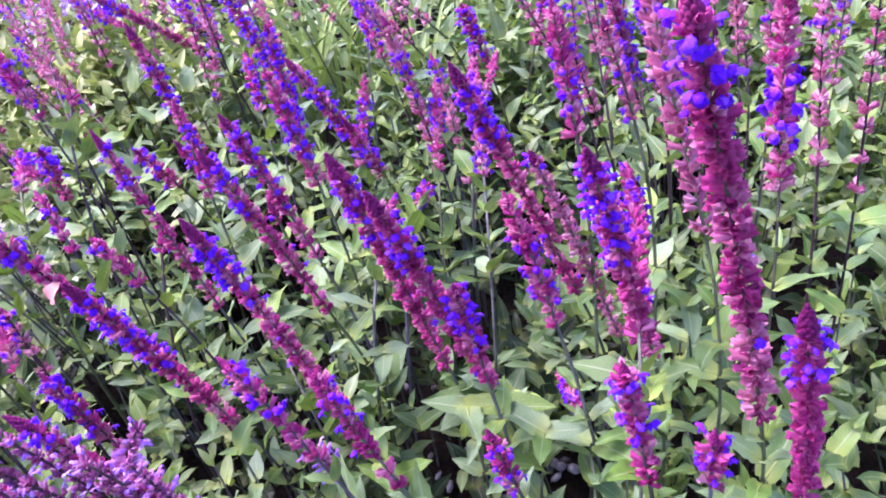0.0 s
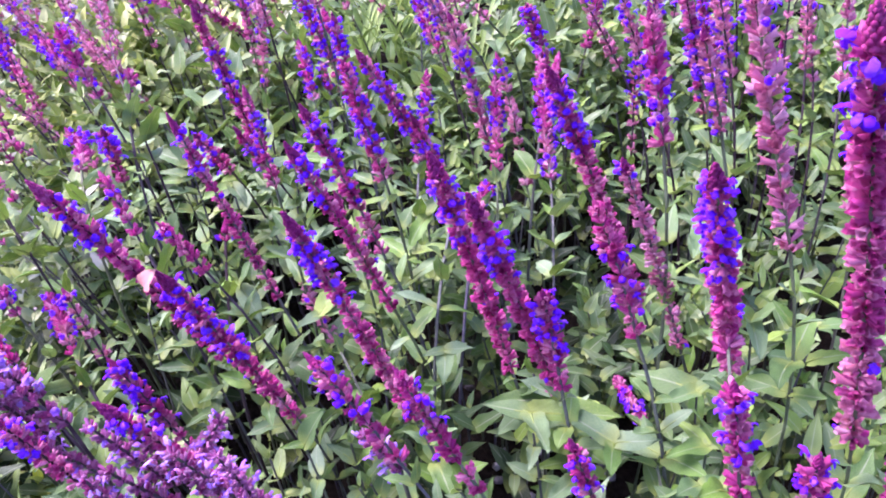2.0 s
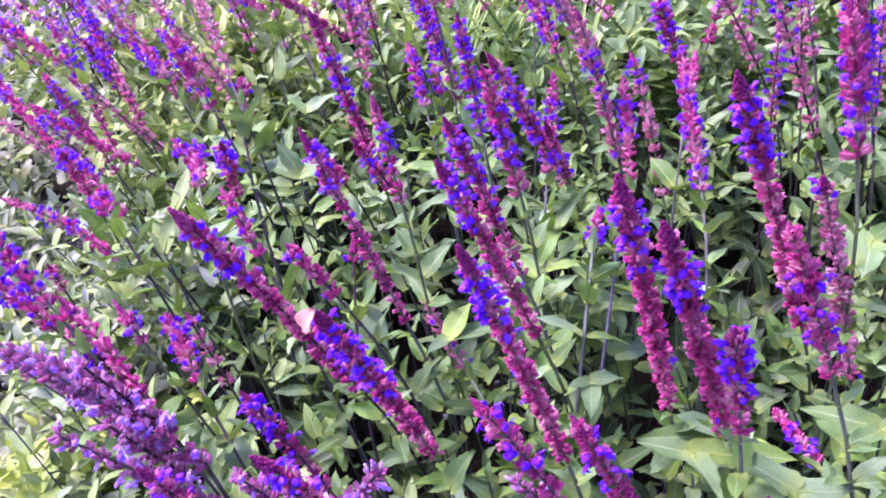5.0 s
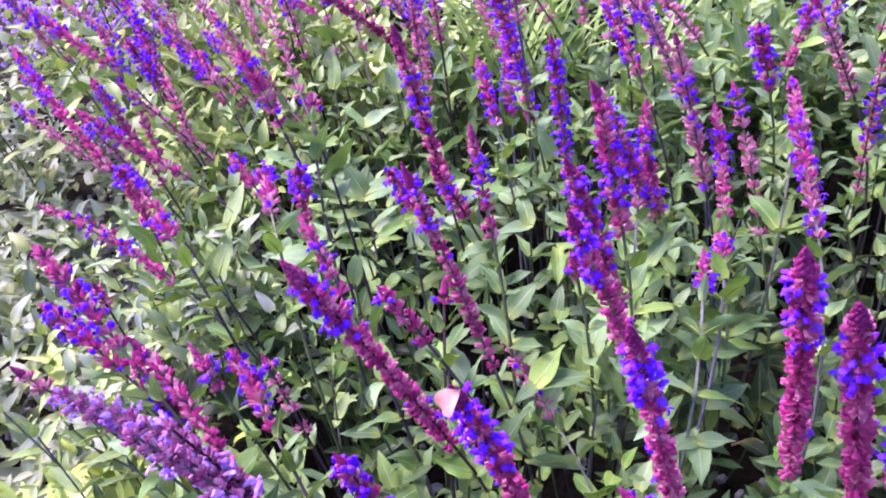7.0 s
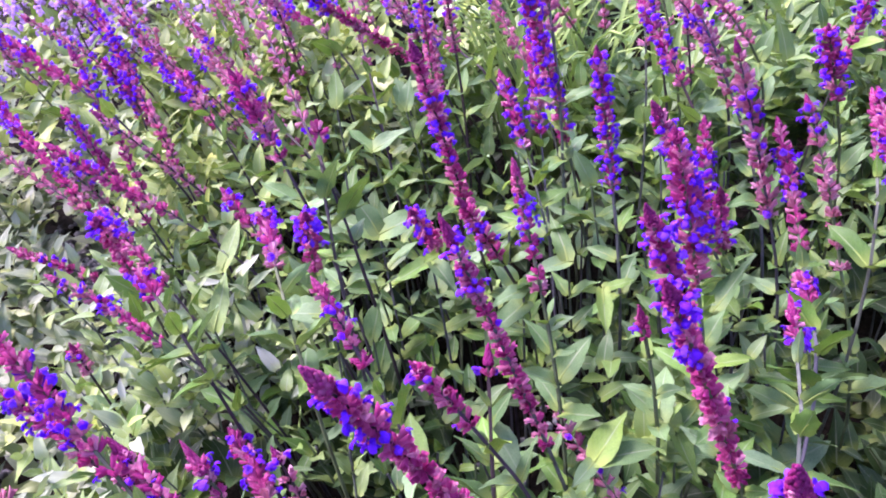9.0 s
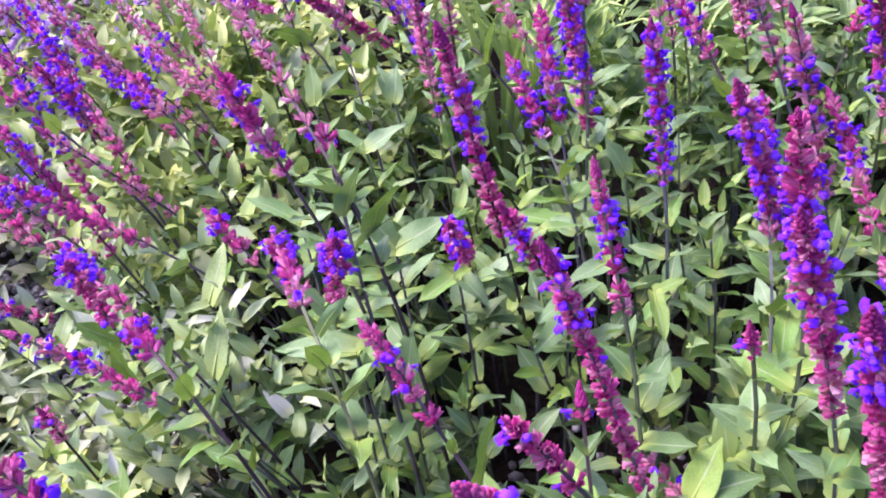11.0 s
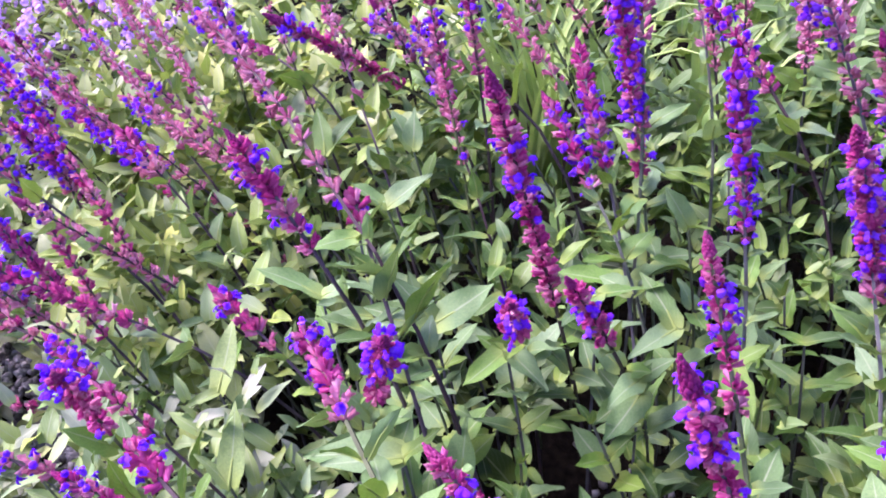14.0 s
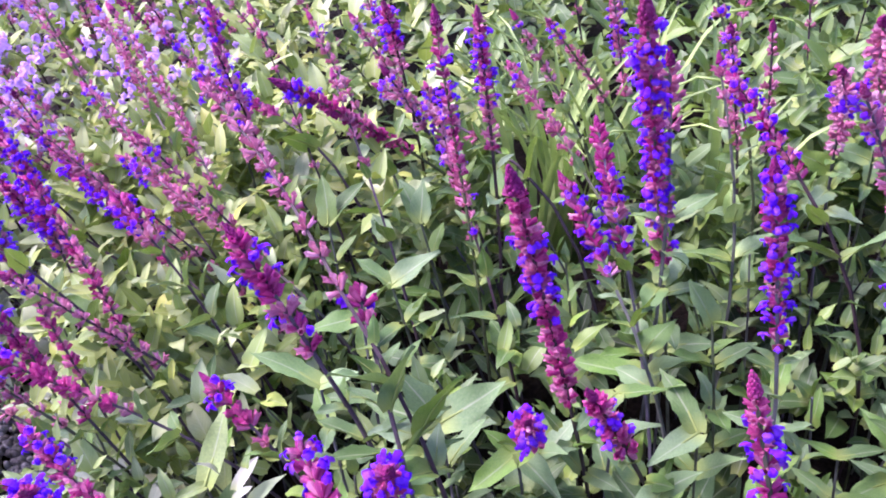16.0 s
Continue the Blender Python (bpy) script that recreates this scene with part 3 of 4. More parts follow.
salvia((-0.030, 0.462, 0.300), (-0.035, 0.428, 0.300), 0.75, 1, 0.5, "b", 1.0, rng, 4)
salvia((-0.009, 0.505, 0.276), (-0.014, 0.472, 0.284), 0.4, 1, 0.9, "n", 1.0, rng, 4)
salvia((-0.161, 0.594, 0.442), (-0.129, 0.633, 0.285), 0.1, 0.95, 0.9, "n", 1.0, rng)
salvia((-0.143, 0.614, 0.410), (-0.138, 0.618, 0.373), 0.0, 0.2, 0.2, "p", 1.0, rng)
salvia((-0.149, 0.701, 0.332), (-0.145, 0.645, 0.281), 0.4, 1, 0.7, "n", 1.0, rng)
salvia((-0.173, 0.683, 0.311), (-0.157, 0.629, 0.281), 0.3, 1, 0.7, "n", 1.0, rng)
salvia((-0.215, 0.562, 0.398), (-0.191, 0.564, 0.265), 0.25, 0.6, 0.8, "n", 1.05, rng, 4)
salvia((-0.317, 0.559, 0.390), (-0.294, 0.539, 0.343), 0.2, 0.9, 0.6, "n", 1.0, rng)
salvia((-0.276, 0.566, 0.347), (-0.273, 0.549, 0.344), 0.1, 0.5, 0.5, "d", 1.0, rng)
salvia((-0.330, 0.766, 0.344), (-0.254, 0.797, 0.264), 0.05, 0.3, 1, "d", 1.0, rng)
salvia((-0.238, 0.821, 0.303), (-0.219, 0.705, 0.255), 0.1, 0.6, 0.6, "p", 1.0, rng)
salvia((-0.347, 0.684, 0.386), (-0.282, 0.557, 0.356), 0.0, 0.1, 0.1, "s", 1.0, rng)
salvia((-0.484, 0.748, 0.328), (-0.479, 0.735, 0.259), 0.1, 0.9, 0.8, "n", 1.0, rng)
salvia((-0.559, 0.714, 0.354), (-0.485, 0.677, 0.319), 0.1, 0.5, 0.7, "n", 1.0, rng)
salvia((-0.385, 0.490, 0.344), (-0.400, 0.518, 0.275), 0.0, 0.4, 1, "n", 1.0, rng)
salvia((-0.372, 0.380, 0.378), (-0.320, 0.342, 0.335), 0.3, 0.8, 0.8, "n", 1.0, rng)
salvia((-0.338, 0.362, 0.310), (-0.310, 0.351, 0.251), 0.35, 0.7, 0.9, "d", 1.0, rng)
salvia((-0.401, 0.394, 0.322), (-0.354, 0.369, 0.300), 0.1, 0.7, 0.7, "n", 1.0, rng)
salvia((-0.298, 0.358, 0.332), (-0.284, 0.346, 0.312), 0.5, 0.9, 0.8, "b", 1.0, rng)
salvia((-0.311, 0.410, 0.268), (-0.269, 0.352, 0.271), 0.15, 0.9, 0.5, "n", 1.0, rng)
salvia((-0.108, 0.431, 0.328), (-0.104, 0.429, 0.310), 0.8, 1, 0.2, "b", 1.0, rng)
salvia((-0.055, 0.622, 0.380), (-0.025, 0.615, 0.315), 0.2, 0.5, 0.4, "p", 1.0, rng)
salvia((-0.176, 0.416, 0.321), (-0.176, 0.406, 0.312), 0.8, 1, 0.0, "b", 1.0, rng)
salvia((-0.194, 0.522, 0.322), (-0.175, 0.527, 0.275), 0.35, 0.9, 0.8, "n", 1.0, rng, 4)
salvia((-0.219, 0.508, 0.326), (-0.212, 0.539, 0.272), 0.1, 0.6, 0.7, "n", 1.0, rng)
salvia((-0.502, 0.750, 0.306), (-0.468, 0.737, 0.224), 0.05, 0.7, 0.9, "n", 1.0, rng)
salvia((-0.428, 0.722, 0.307), (-0.404, 0.696, 0.287), 0.2, 1, 0.6, "n", 1.0, rng)
salvia((-0.510, 0.823, 0.330), (-0.523, 0.893, 0.186), 0.1, 0.4, 0.4, "s", 1.0, rng)
salvia((-0.368, 0.479, 0.315), (-0.350, 0.458, 0.317), 0.5, 0.9, 0.6, "d", 1.0, rng)
salvia((-0.065, 0.749, 0.337), (-0.065, 0.720, 0.305), 0.0, 0.2, 0.2, "s", 1.0, rng)
salvia((-0.071, 0.613, 0.393), (-0.023, 0.678, 0.307), 0.2, 0.5, 0.5, "p", 1.0, rng)
salvia((-0.079, 0.583, 0.428), (-0.005, 0.675, 0.326), 0.0, 0.1, 0.2, "s", 1.0, rng)
salvia((0.055, 0.355, 0.397), (0.111, 0.382, 0.230), 0.0, 0.1, 0.2, "p", 1.0, rng)
salvia((0.032, 0.563, 0.354), (0.032, 0.462, 0.310), 0.3, 0.95, 0.8, "n", 1.0, rng, 4)
salvia((0.097, 0.400, 0.443), (0.115, 0.397, 0.386), 0.3, 0.7, 0.6, "p", 1.0, rng, 4)
salvia((-0.113, 0.410, 0.403), (-0.079, 0.406, 0.298), 0.1, 0.5, 0.8, "n", 1.0, rng)
salvia((-0.530, 1.047, 0.310), (-0.446, 0.882, 0.277), 0.0, 0.23, 0.3, "p", 0.88, rng, 3, False)
salvia((-0.554, 0.921, 0.300), (-0.467, 0.826, 0.234), 0.08, 0.38, 0.3, "s", 0.88, rng, 3, False)
salvia((-0.584, 1.040, 0.320), (-0.483, 0.898, 0.256), 0.0, 0.08, 0.2, "s", 0.88, rng, 3, False)
salvia((-0.468, 0.925, 0.345), (-0.386, 0.781, 0.260), 0.08, 0.31, 0.3, "p", 0.88, rng, 3, False)
salvia((-0.431, 0.891, 0.345), (-0.364, 0.829, 0.272), 0.08, 0.54, 0.5, "p", 0.88, rng, 3, False)
salvia((-0.378, 0.866, 0.360), (-0.376, 0.850, 0.318), 0.08, 0.69, 0.9, "n", 0.88, rng, 3, False)
salvia((-0.355, 0.880, 0.350), (-0.321, 0.804, 0.255), 0.0, 0.08, 0.2, "s", 0.88, rng, 3, False)
salvia((-0.315, 0.877, 0.340), (-0.278, 0.814, 0.270), 0.08, 0.23, 0.2, "p", 0.88, rng, 3, False)
salvia((-0.285, 0.865, 0.340), (-0.245, 0.833, 0.270), 0.08, 0.23, 0.2, "p", 0.88, rng, 3, False)
salvia((-0.258, 0.801, 0.370), (-0.252, 0.817, 0.316), 0.08, 0.69, 0.9, "n", 0.88, rng, 3, False)
salvia((-0.230, 0.734, 0.390), (-0.223, 0.707, 0.278), 0.27, 0.62, 0.8, "n", 0.88, rng, 3, False)
salvia((-0.210, 0.702, 0.400), (-0.205, 0.711, 0.313), 0.15, 0.69, 0.9, "n", 0.88, rng, 3, False)
salvia((-0.176, 0.832, 0.342), (-0.146, 0.807, 0.285), 0.08, 0.38, 0.3, "p", 0.88, rng, 3, False)
salvia((-0.156, 0.812, 0.342), (-0.112, 0.824, 0.273), 0.08, 0.31, 0.2, "p", 0.88, rng, 3, False)
salvia((-0.066, 0.736, 0.360), (-0.047, 0.742, 0.274), 0.08, 0.46, 0.6, "p", 0.88, rng, 3, False)
salvia((-0.043, 0.734, 0.360), (-0.023, 0.750, 0.262), 0.0, 0.08, 0.1, "s", 0.88, rng, 3, False)
salvia((-0.265, 0.787, 0.335), (-0.243, 0.777, 0.294), 0.08, 0.31, 0.3, "p", 0.88, rng, 3, False)
salvia((-0.298, 0.809, 0.326), (-0.282, 0.753, 0.285), 0.0, 0.15, 0.2, "s", 0.88, rng, 3, False)
salvia((0.088, 0.583, 0.390), (0.124, 0.542, 0.289), 0.15, 0.6, 0.5, "p", 1.06, rng, 3, False)
salvia((0.122, 0.536, 0.408), (0.153, 0.544, 0.305), 0.3, 0.9, 0.9, "n", 1.06, rng, 3, False)
salvia((0.065, 0.647, 0.366), (0.106, 0.642, 0.294), 0.1, 0.4, 0.4, "p", 1.06, rng, 3, False)
salvia((0.205, 0.448, 0.438), (0.205, 0.400, 0.325), 0.45, 0.85, 1, "n", 1.4, rng, 3, False)
salvia((0.239, 0.556, 0.396), (0.240, 0.529, 0.336), 0.2, 0.6, 0.5, "p", 1.1, rng, 3, False)
salvia((0.228, 0.596, 0.381), (0.232, 0.571, 0.323), 0.1, 0.4, 0.4, "p", 1.1, rng, 3, False)
salvia((0.150, 0.565, 0.398), (0.163, 0.540, 0.339), 0.3, 0.7, 0.5, "p", 1.1, rng, 3, False)
salvia((0.209, 0.579, 0.389), (0.205, 0.549, 0.340), 0.1, 0.3, 0.3, "s", 1.0, rng, 3, False)
salvia((0.116, 0.613, 0.389), (0.128, 0.587, 0.328), 0.2, 0.5, 0.4, "p", 1.0, rng, 3, False)
salvia((0.141, 0.532, 0.416), (0.154, 0.507, 0.356), 0.5, 0.95, 0.6, "p", 1.1, rng, 3, False)
salvia((0.120, 0.554, 0.412), (0.142, 0.539, 0.348), 0.3, 0.8, 0.5, "p", 1.1, rng, 3, False)
salvia((0.245, 0.489, 0.418), (0.239, 0.428, 0.319), 0.1, 0.4, 0.4, "p", 1.06, rng, 3, False)
salvia((0.254, 0.441, 0.440), (0.258, 0.411, 0.309), 0.0, 0.2, 0.2, "s", 1.16, rng, 3, False)
salvia((0.242, 0.617, 0.360), (0.239, 0.568, 0.314), 0.0, 0.2, 0.2, "s", 1.06, rng, 3, False)
salvia((0.135, 0.213, 0.420), (0.164, 0.224, 0.287), 0.1, 0.33, 1, "d", 1.11, rng, 3, False)
salvia((-0.358, 0.585, 0.290), (-0.330, 0.559, 0.268), 0.0, 0.6, 0.8, "n", 1.06, rng, 3, False)
salvia((0.026, 0.631, 0.357), (0.043, 0.631, 0.305), 0.1, 0.9, 0.8, "n", 1.06, rng, 3, False)
salvia((-0.073, 0.718, 0.341), (-0.048, 0.665, 0.303), 0.2, 0.9, 0.8, "n", 1.06, rng, 3, False)
salvia((-0.273, 0.805, 0.314), (-0.211, 0.755, 0.295), 0.1, 0.6, 0.5, "p", 1.06, rng, 3, False)
salvia((-0.446, 0.790, 0.291), (-0.351, 0.704, 0.260), 0.0, 0.3, 0.3, "p", 1.06, rng, 3, False)
salvia((-0.510, 0.836, 0.281), (-0.409, 0.720, 0.253), 0.2, 0.8, 0.5, "n", 1.06, rng, 3, False)
salvia((-0.417, 0.913, 0.286), (-0.347, 0.842, 0.279), 0.2, 0.8, 0.8, "n", 1.06, rng, 3, False)
salvia((-0.183, 0.806, 0.319), (-0.152, 0.729, 0.285), 0.0, 0.3, 0.3, "p", 1.06, rng, 3, False)
salvia((-0.326, 0.355, 0.338), (-0.263, 0.302, 0.293), 0.08, 0.31, 0.5, "d", 0.88, rng, 3, False)
salvia((-0.218, 0.226, 0.374), (-0.204, 0.232, 0.315), 0.15, 0.54, 0.9, "d", 0.88, rng, 3, False)
salvia((-0.176, 0.232, 0.372), (-0.138, 0.236, 0.297), 0.12, 0.46, 0.7, "d", 0.88, rng, 3, False)
salvia((-0.271, 0.373, 0.305), (-0.251, 0.352, 0.269), 0.08, 0.38, 0.4, "p", 0.88, rng, 3, False)
salvia((-0.431, 0.562, 0.296), (-0.386, 0.524, 0.263), 0.08, 0.46, 0.9, "n", 0.88, rng, 3, False)
salvia((-0.509, 0.780, 0.348), (-0.425, 0.664, 0.248), 0.08, 0.58, 1, "n", 0.88, rng, 3, False)
salvia((-0.492, 0.698, 0.342), (-0.445, 0.638, 0.244), 0.15, 0.62, 0.8, "n", 0.88, rng, 3, False)
salvia((-0.457, 0.637, 0.323), (-0.400, 0.637, 0.248), 0.0, 0.23, 0.3, "p", 0.88, rng, 3, False)
salvia((-0.473, 0.631, 0.331), (-0.433, 0.607, 0.246), 0.08, 0.46, 0.7, "n", 0.88, rng, 3, False)
salvia((-0.474, 0.599, 0.315), (-0.440, 0.597, 0.252), 0.08, 0.38, 0.4, "p", 0.88, rng, 3, False)
salvia((-0.447, 0.507, 0.288), (-0.412, 0.498, 0.270), 0.15, 0.62, 0.6, "p", 0.88, rng, 3, False)
salvia((-0.414, 0.493, 0.283), (-0.372, 0.474, 0.260), 0.15, 0.46, 0.6, "d", 0.88, rng, 3, False)
salvia((-0.448, 0.496, 0.238), (-0.443, 0.492, 0.216), 0.08, 0.62, 0.9, "n", 0.88, rng, 3, False)
salvia((-0.598, 0.725, 0.314), (-0.482, 0.619, 0.251), 0.08, 0.54, 0.9, "n", 0.88, rng, 3, False)
salvia((-0.610, 0.831, 0.312), (-0.485, 0.769, 0.249), 0.15, 0.62, 0.6, "p", 0.88, rng, 3, False)
salvia((-0.486, 0.614, 0.313), (-0.402, 0.593, 0.261), 0.15, 0.54, 0.7, "n", 0.88, rng, 3, False)
salvia((-0.577, 0.665, 0.291), (-0.461, 0.607, 0.243), 0.0, 0.23, 0.3, "p", 0.88, rng, 3, False)
salvia((-0.577, 0.632, 0.204), (-0.508, 0.623, 0.176), 0.15, 0.69, 0.6, "n", 0.88, rng, 3, False)
salvia((-0.519, 0.814, 0.334), (-0.407, 0.743, 0.235), 0.0, 0.31, 0.4, "p", 0.88, rng, 3, False)
salvia((-0.487, 0.873, 0.308), (-0.409, 0.768, 0.257), 0.0, 0.23, 0.3, "p", 0.88, rng, 3, False)
salvia((-0.384, 0.340, 0.333), (-0.358, 0.340, 0.292), 0.0, 0.15, 0.2, "p", 0.88, rng, 3, False)
salvia((-0.095, 0.513, 0.383), (-0.048, 0.534, 0.269), 0.15, 0.7, 0.9, "n", 1.0, rng)


# ---- shoots with large leaves: node, leaf tips ----
rng = random.Random(12)
broad_shoot((-0.251, 0.558, 0.267), [(-0.285, 0.569, 0.269), (-0.218, 0.566, 0.276), (-0.267, 0.576, 0.287)], rng)
broad_shoot((-0.270, 0.482, 0.273), [(-0.303, 0.481, 0.274), (-0.312, 0.496, 0.265), (-0.251, 0.480, 0.287)], rng)
broad_shoot((-0.367, 0.563, 0.235), [(-0.352, 0.594, 0.255), (-0.383, 0.555, 0.236)], rng)
broad_shoot((-0.439, 0.617, 0.229), [(-0.429, 0.638, 0.249), (-0.466, 0.598, 0.231)], rng)
broad_shoot((-0.353, 0.502, 0.241), [(-0.343, 0.531, 0.263), (-0.366, 0.514, 0.253)], rng)
broad_shoot((-0.308, 0.594, 0.262), [(-0.339, 0.610, 0.274), (-0.286, 0.591, 0.271)], rng)
broad_shoot((-0.287, 0.638, 0.262), [(-0.316, 0.632, 0.263), (-0.268, 0.641, 0.280)], rng)
broad_shoot((-0.271, 0.668, 0.256), [(-0.242, 0.681, 0.265), (-0.292, 0.679, 0.267)], rng)
broad_shoot((-0.079, 0.528, 0.249), [(-0.093, 0.538, 0.250), (-0.057, 0.527, 0.249)], rng)
broad_shoot((-0.158, 0.521, 0.241), [(-0.179, 0.500, 0.231), (-0.154, 0.522, 0.260)], rng)
broad_shoot((-0.218, 0.547, 0.253), [(-0.240, 0.534, 0.244), (-0.202, 0.528, 0.242)], rng)
broad_shoot((-0.168, 0.567, 0.262), [(-0.145, 0.563, 0.261), (-0.192, 0.549, 0.262)], rng)
broad_shoot((-0.131, 0.555, 0.241), [(-0.137, 0.587, 0.252), (-0.159, 0.538, 0.241)], rng)
broad_shoot((-0.111, 0.530, 0.240), [(-0.091, 0.534, 0.240), (-0.113, 0.502, 0.229)], rng)
broad_shoot((-0.114, 0.596, 0.271), [(-0.102, 0.589, 0.271), (-0.125, 0.607, 0.291)], rng)
broad_shoot((-0.251, 0.725, 0.256), [(-0.245, 0.742, 0.276), (-0.265, 0.755, 0.267)], rng)
broad_shoot((-0.309, 0.731, 0.258), [(-0.307, 0.755, 0.278), (-0.282, 0.759, 0.267)], rng)
broad_shoot((-0.272, 0.491, 0.264), [(-0.309, 0.494, 0.265), (-0.261, 0.497, 0.283)], rng)
broad_shoot((-0.248, 0.482, 0.252), [(-0.240, 0.498, 0.272), (-0.244, 0.492, 0.263)], rng)
broad_shoot((-0.055, 0.492, 0.257), [(-0.026, 0.513, 0.276), (-0.072, 0.464, 0.247)], rng)
broad_shoot((-0.015, 0.459, 0.213), [(-0.044, 0.465, 0.225), (0.011, 0.462, 0.207), (-0.012, 0.443, 0.199)], rng)
broad_shoot((-0.002, 0.482, 0.223), [(0.022, 0.474, 0.222), (0.012, 0.497, 0.252)], rng)
broad_shoot((-0.018, 0.441, 0.183), [(0.016, 0.457, 0.177), (-0.035, 0.454, 0.195)], rng)
broad_shoot((-0.083, 0.431, 0.235), [(-0.111, 0.447, 0.247), (-0.066, 0.424, 0.234), (-0.078, 0.405, 0.224)], rng)
broad_shoot((-0.062, 0.463, 0.246), [(-0.035, 0.466, 0.245), (-0.081, 0.474, 0.247)], rng)
broad_shoot((0.081, 0.512, 0.099), [(0.055, 0.507, 0.102), (0.100, 0.510, 0.103), (0.072, 0.484, 0.101), (0.090, 0.532, 0.098)], rng)
broad_shoot((-0.178, 0.410, 0.267), [(-0.162, 0.392, 0.249), (-0.165, 0.416, 0.287), (-0.193, 0.407, 0.267)], rng)
broad_shoot((0.036, 0.340, 0.225), [(0.061, 0.326, 0.227), (-0.017, 0.341, 0.228), (0.003, 0.345, 0.236)], rng)
broad_shoot((0.110, 0.333, 0.242), [(0.077, 0.354, 0.235), (0.133, 0.343, 0.251), (0.088, 0.321, 0.243)], rng)
broad_shoot((0.156, 0.385, 0.246), [(0.138, 0.400, 0.255), (0.167, 0.372, 0.270), (0.147, 0.347, 0.250)], rng)
broad_shoot((0.182, 0.357, 0.269), [(0.171, 0.372, 0.261), (0.203, 0.358, 0.268)], rng)
broad_shoot((-0.116, 0.285, 0.265), [(-0.102, 0.294, 0.286), (-0.127, 0.283, 0.265)], rng)
broad_shoot((-0.041, 0.364, 0.250), [(-0.022, 0.364, 0.249), (-0.055, 0.356, 0.252), (-0.040, 0.341, 0.243)], rng)
broad_shoot((0.092, 0.259, 0.259), [(0.073, 0.246, 0.271), (0.108, 0.262, 0.259)], rng)
broad_shoot((-0.127, 0.404, 0.245), [(-0.139, 0.387, 0.247), (-0.094, 0.411, 0.245), (-0.109, 0.424, 0.256)], rng)
broad_shoot((0.148, 0.475, 0.249), [(0.169, 0.495, 0.248), (0.132, 0.435, 0.252), (0.130, 0.493, 0.248)], rng)
broad_shoot((0.289, 0.446, 0.252), [(0.253, 0.436, 0.260), (0.326, 0.451, 0.250), (0.267, 0.411, 0.259)], rng)
broad_shoot((0.254, 0.381, 0.232), [(0.236, 0.397, 0.241), (0.279, 0.386, 0.217)], rng)
broad_shoot((0.053, 0.289, 0.255), [(0.078, 0.286, 0.256), (0.027, 0.311, 0.249), (0.045, 0.266, 0.257)], rng)
broad_shoot((0.010, 0.321, 0.240), [(0.064, 0.315, 0.237), (-0.018, 0.327, 0.239), (0.012, 0.282, 0.254)], rng)
broad_shoot((0.102, 0.284, 0.257), [(0.091, 0.303, 0.255), (0.123, 0.293, 0.256), (0.078, 0.278, 0.257)], rng)
broad_shoot((-0.160, 0.520, 0.251), [(-0.180, 0.507, 0.251), (-0.142, 0.523, 0.260)], rng)
broad_shoot((-0.261, 0.552, 0.254), [(-0.279, 0.551, 0.255), (-0.241, 0.555, 0.254)], rng)


# ---- smaller flowering stems further back, leaning the way their neighbours lean ----
rng = random.Random(77)
for i in range(15):
    for j in range(6):
        x, y = -0.85 + 0.105 * i + rng.uniform(-0.045, 0.045), 0.80 + 0.10 * j + rng.uniform(-0.045, 0.045)
        if rng.random() < (0.6 if -0.6 < x < -0.15 and y < 1.02 else 0.25):
            continue
        d = Vector((max(-0.6, min(0.15, -0.40 + 0.65 * x + 0.476 * y)) + rng.uniform(-0.15, 0.15), 0.15 + rng.uniform(-0.15, 0.2), 0.75)).normalized()
        foot = Vector((x, y, 0.25 + rng.uniform(-0.03, 0.05)))
        kind = rng.choice("psspsn")
        salvia(foot + d * rng.uniform(0.07, 0.13), foot, 0.1, rng.uniform(0.4, 0.9), 0.8, kind, 1.0, rng, 3, False)


for _ in range(20):
    x, y = rng.uniform(0.06, 0.55), rng.uniform(0.60, 0.84)
    d = Vector((rng.uniform(-0.25, 0.12), rng.uniform(-0.1, 0.2), 0.85)).normalized()
    foot = Vector((x, y, 0.24 + rng.uniform(-0.02, 0.05)))
    salvia(foot + d * rng.uniform(0.09, 0.15), foot, 0.1, rng.uniform(0.4, 0.9), 0.8, rng.choice("ppns"), 0.95, rng, 2, False)


# ---- more faded stems at the sunny edge of the bed, all leaning outwards ----
rng = random.Random(78)
for i in range(9):
    for j in range(6):
        x, y = -0.86 + 0.062 * i + rng.uniform(-0.03, 0.03), 0.66 + 0.085 * j + rng.uniform(-0.04, 0.04)
        if x < -0.62 - 0.25 * (y - 0.6) or (x > -0.46 and y < 0.72) or rng.random() < 0.45:
            continue
        d = Vector((-0.58 + rng.uniform(-0.12, 0.12), 0.25 + rng.uniform(-0.12, 0.15), 0.62)).normalized()
        foot = Vector((x + 0.06, y - 0.03, 0.22 + rng.uniform(-0.03, 0.03)))
        salvia(foot + d * rng.uniform(0.10, 0.16), foot, 0.05, rng.uniform(0.2, 0.6), 0.6, rng.choice("spsssn"), 0.85, rng, 2, False)


# ---- leafy shoots between them ----
rng = random.Random(21)
HOLES = [(0.015, 0.42, 0.032), (0.04, 0.47, 0.042), (0.065, 0.53, 0.05), (0.10, 0.585, 0.045), (-0.138, 0.60, 0.045), (-0.17, 0.505, 0.02), (0.21, 0.61, 0.03), (-0.155, 0.545, 0.034), (-0.13, 0.86, 0.06), (-0.145, 0.79, 0.035), (-0.07, 0.88, 0.05)]


def free(x, y):
    return all((x - hx) ** 2 + (y - hy) ** 2 > r * r for hx, hy, r in HOLES)


def bed_edge(y):
    return -0.46 - 0.20 * (y - 0.45)


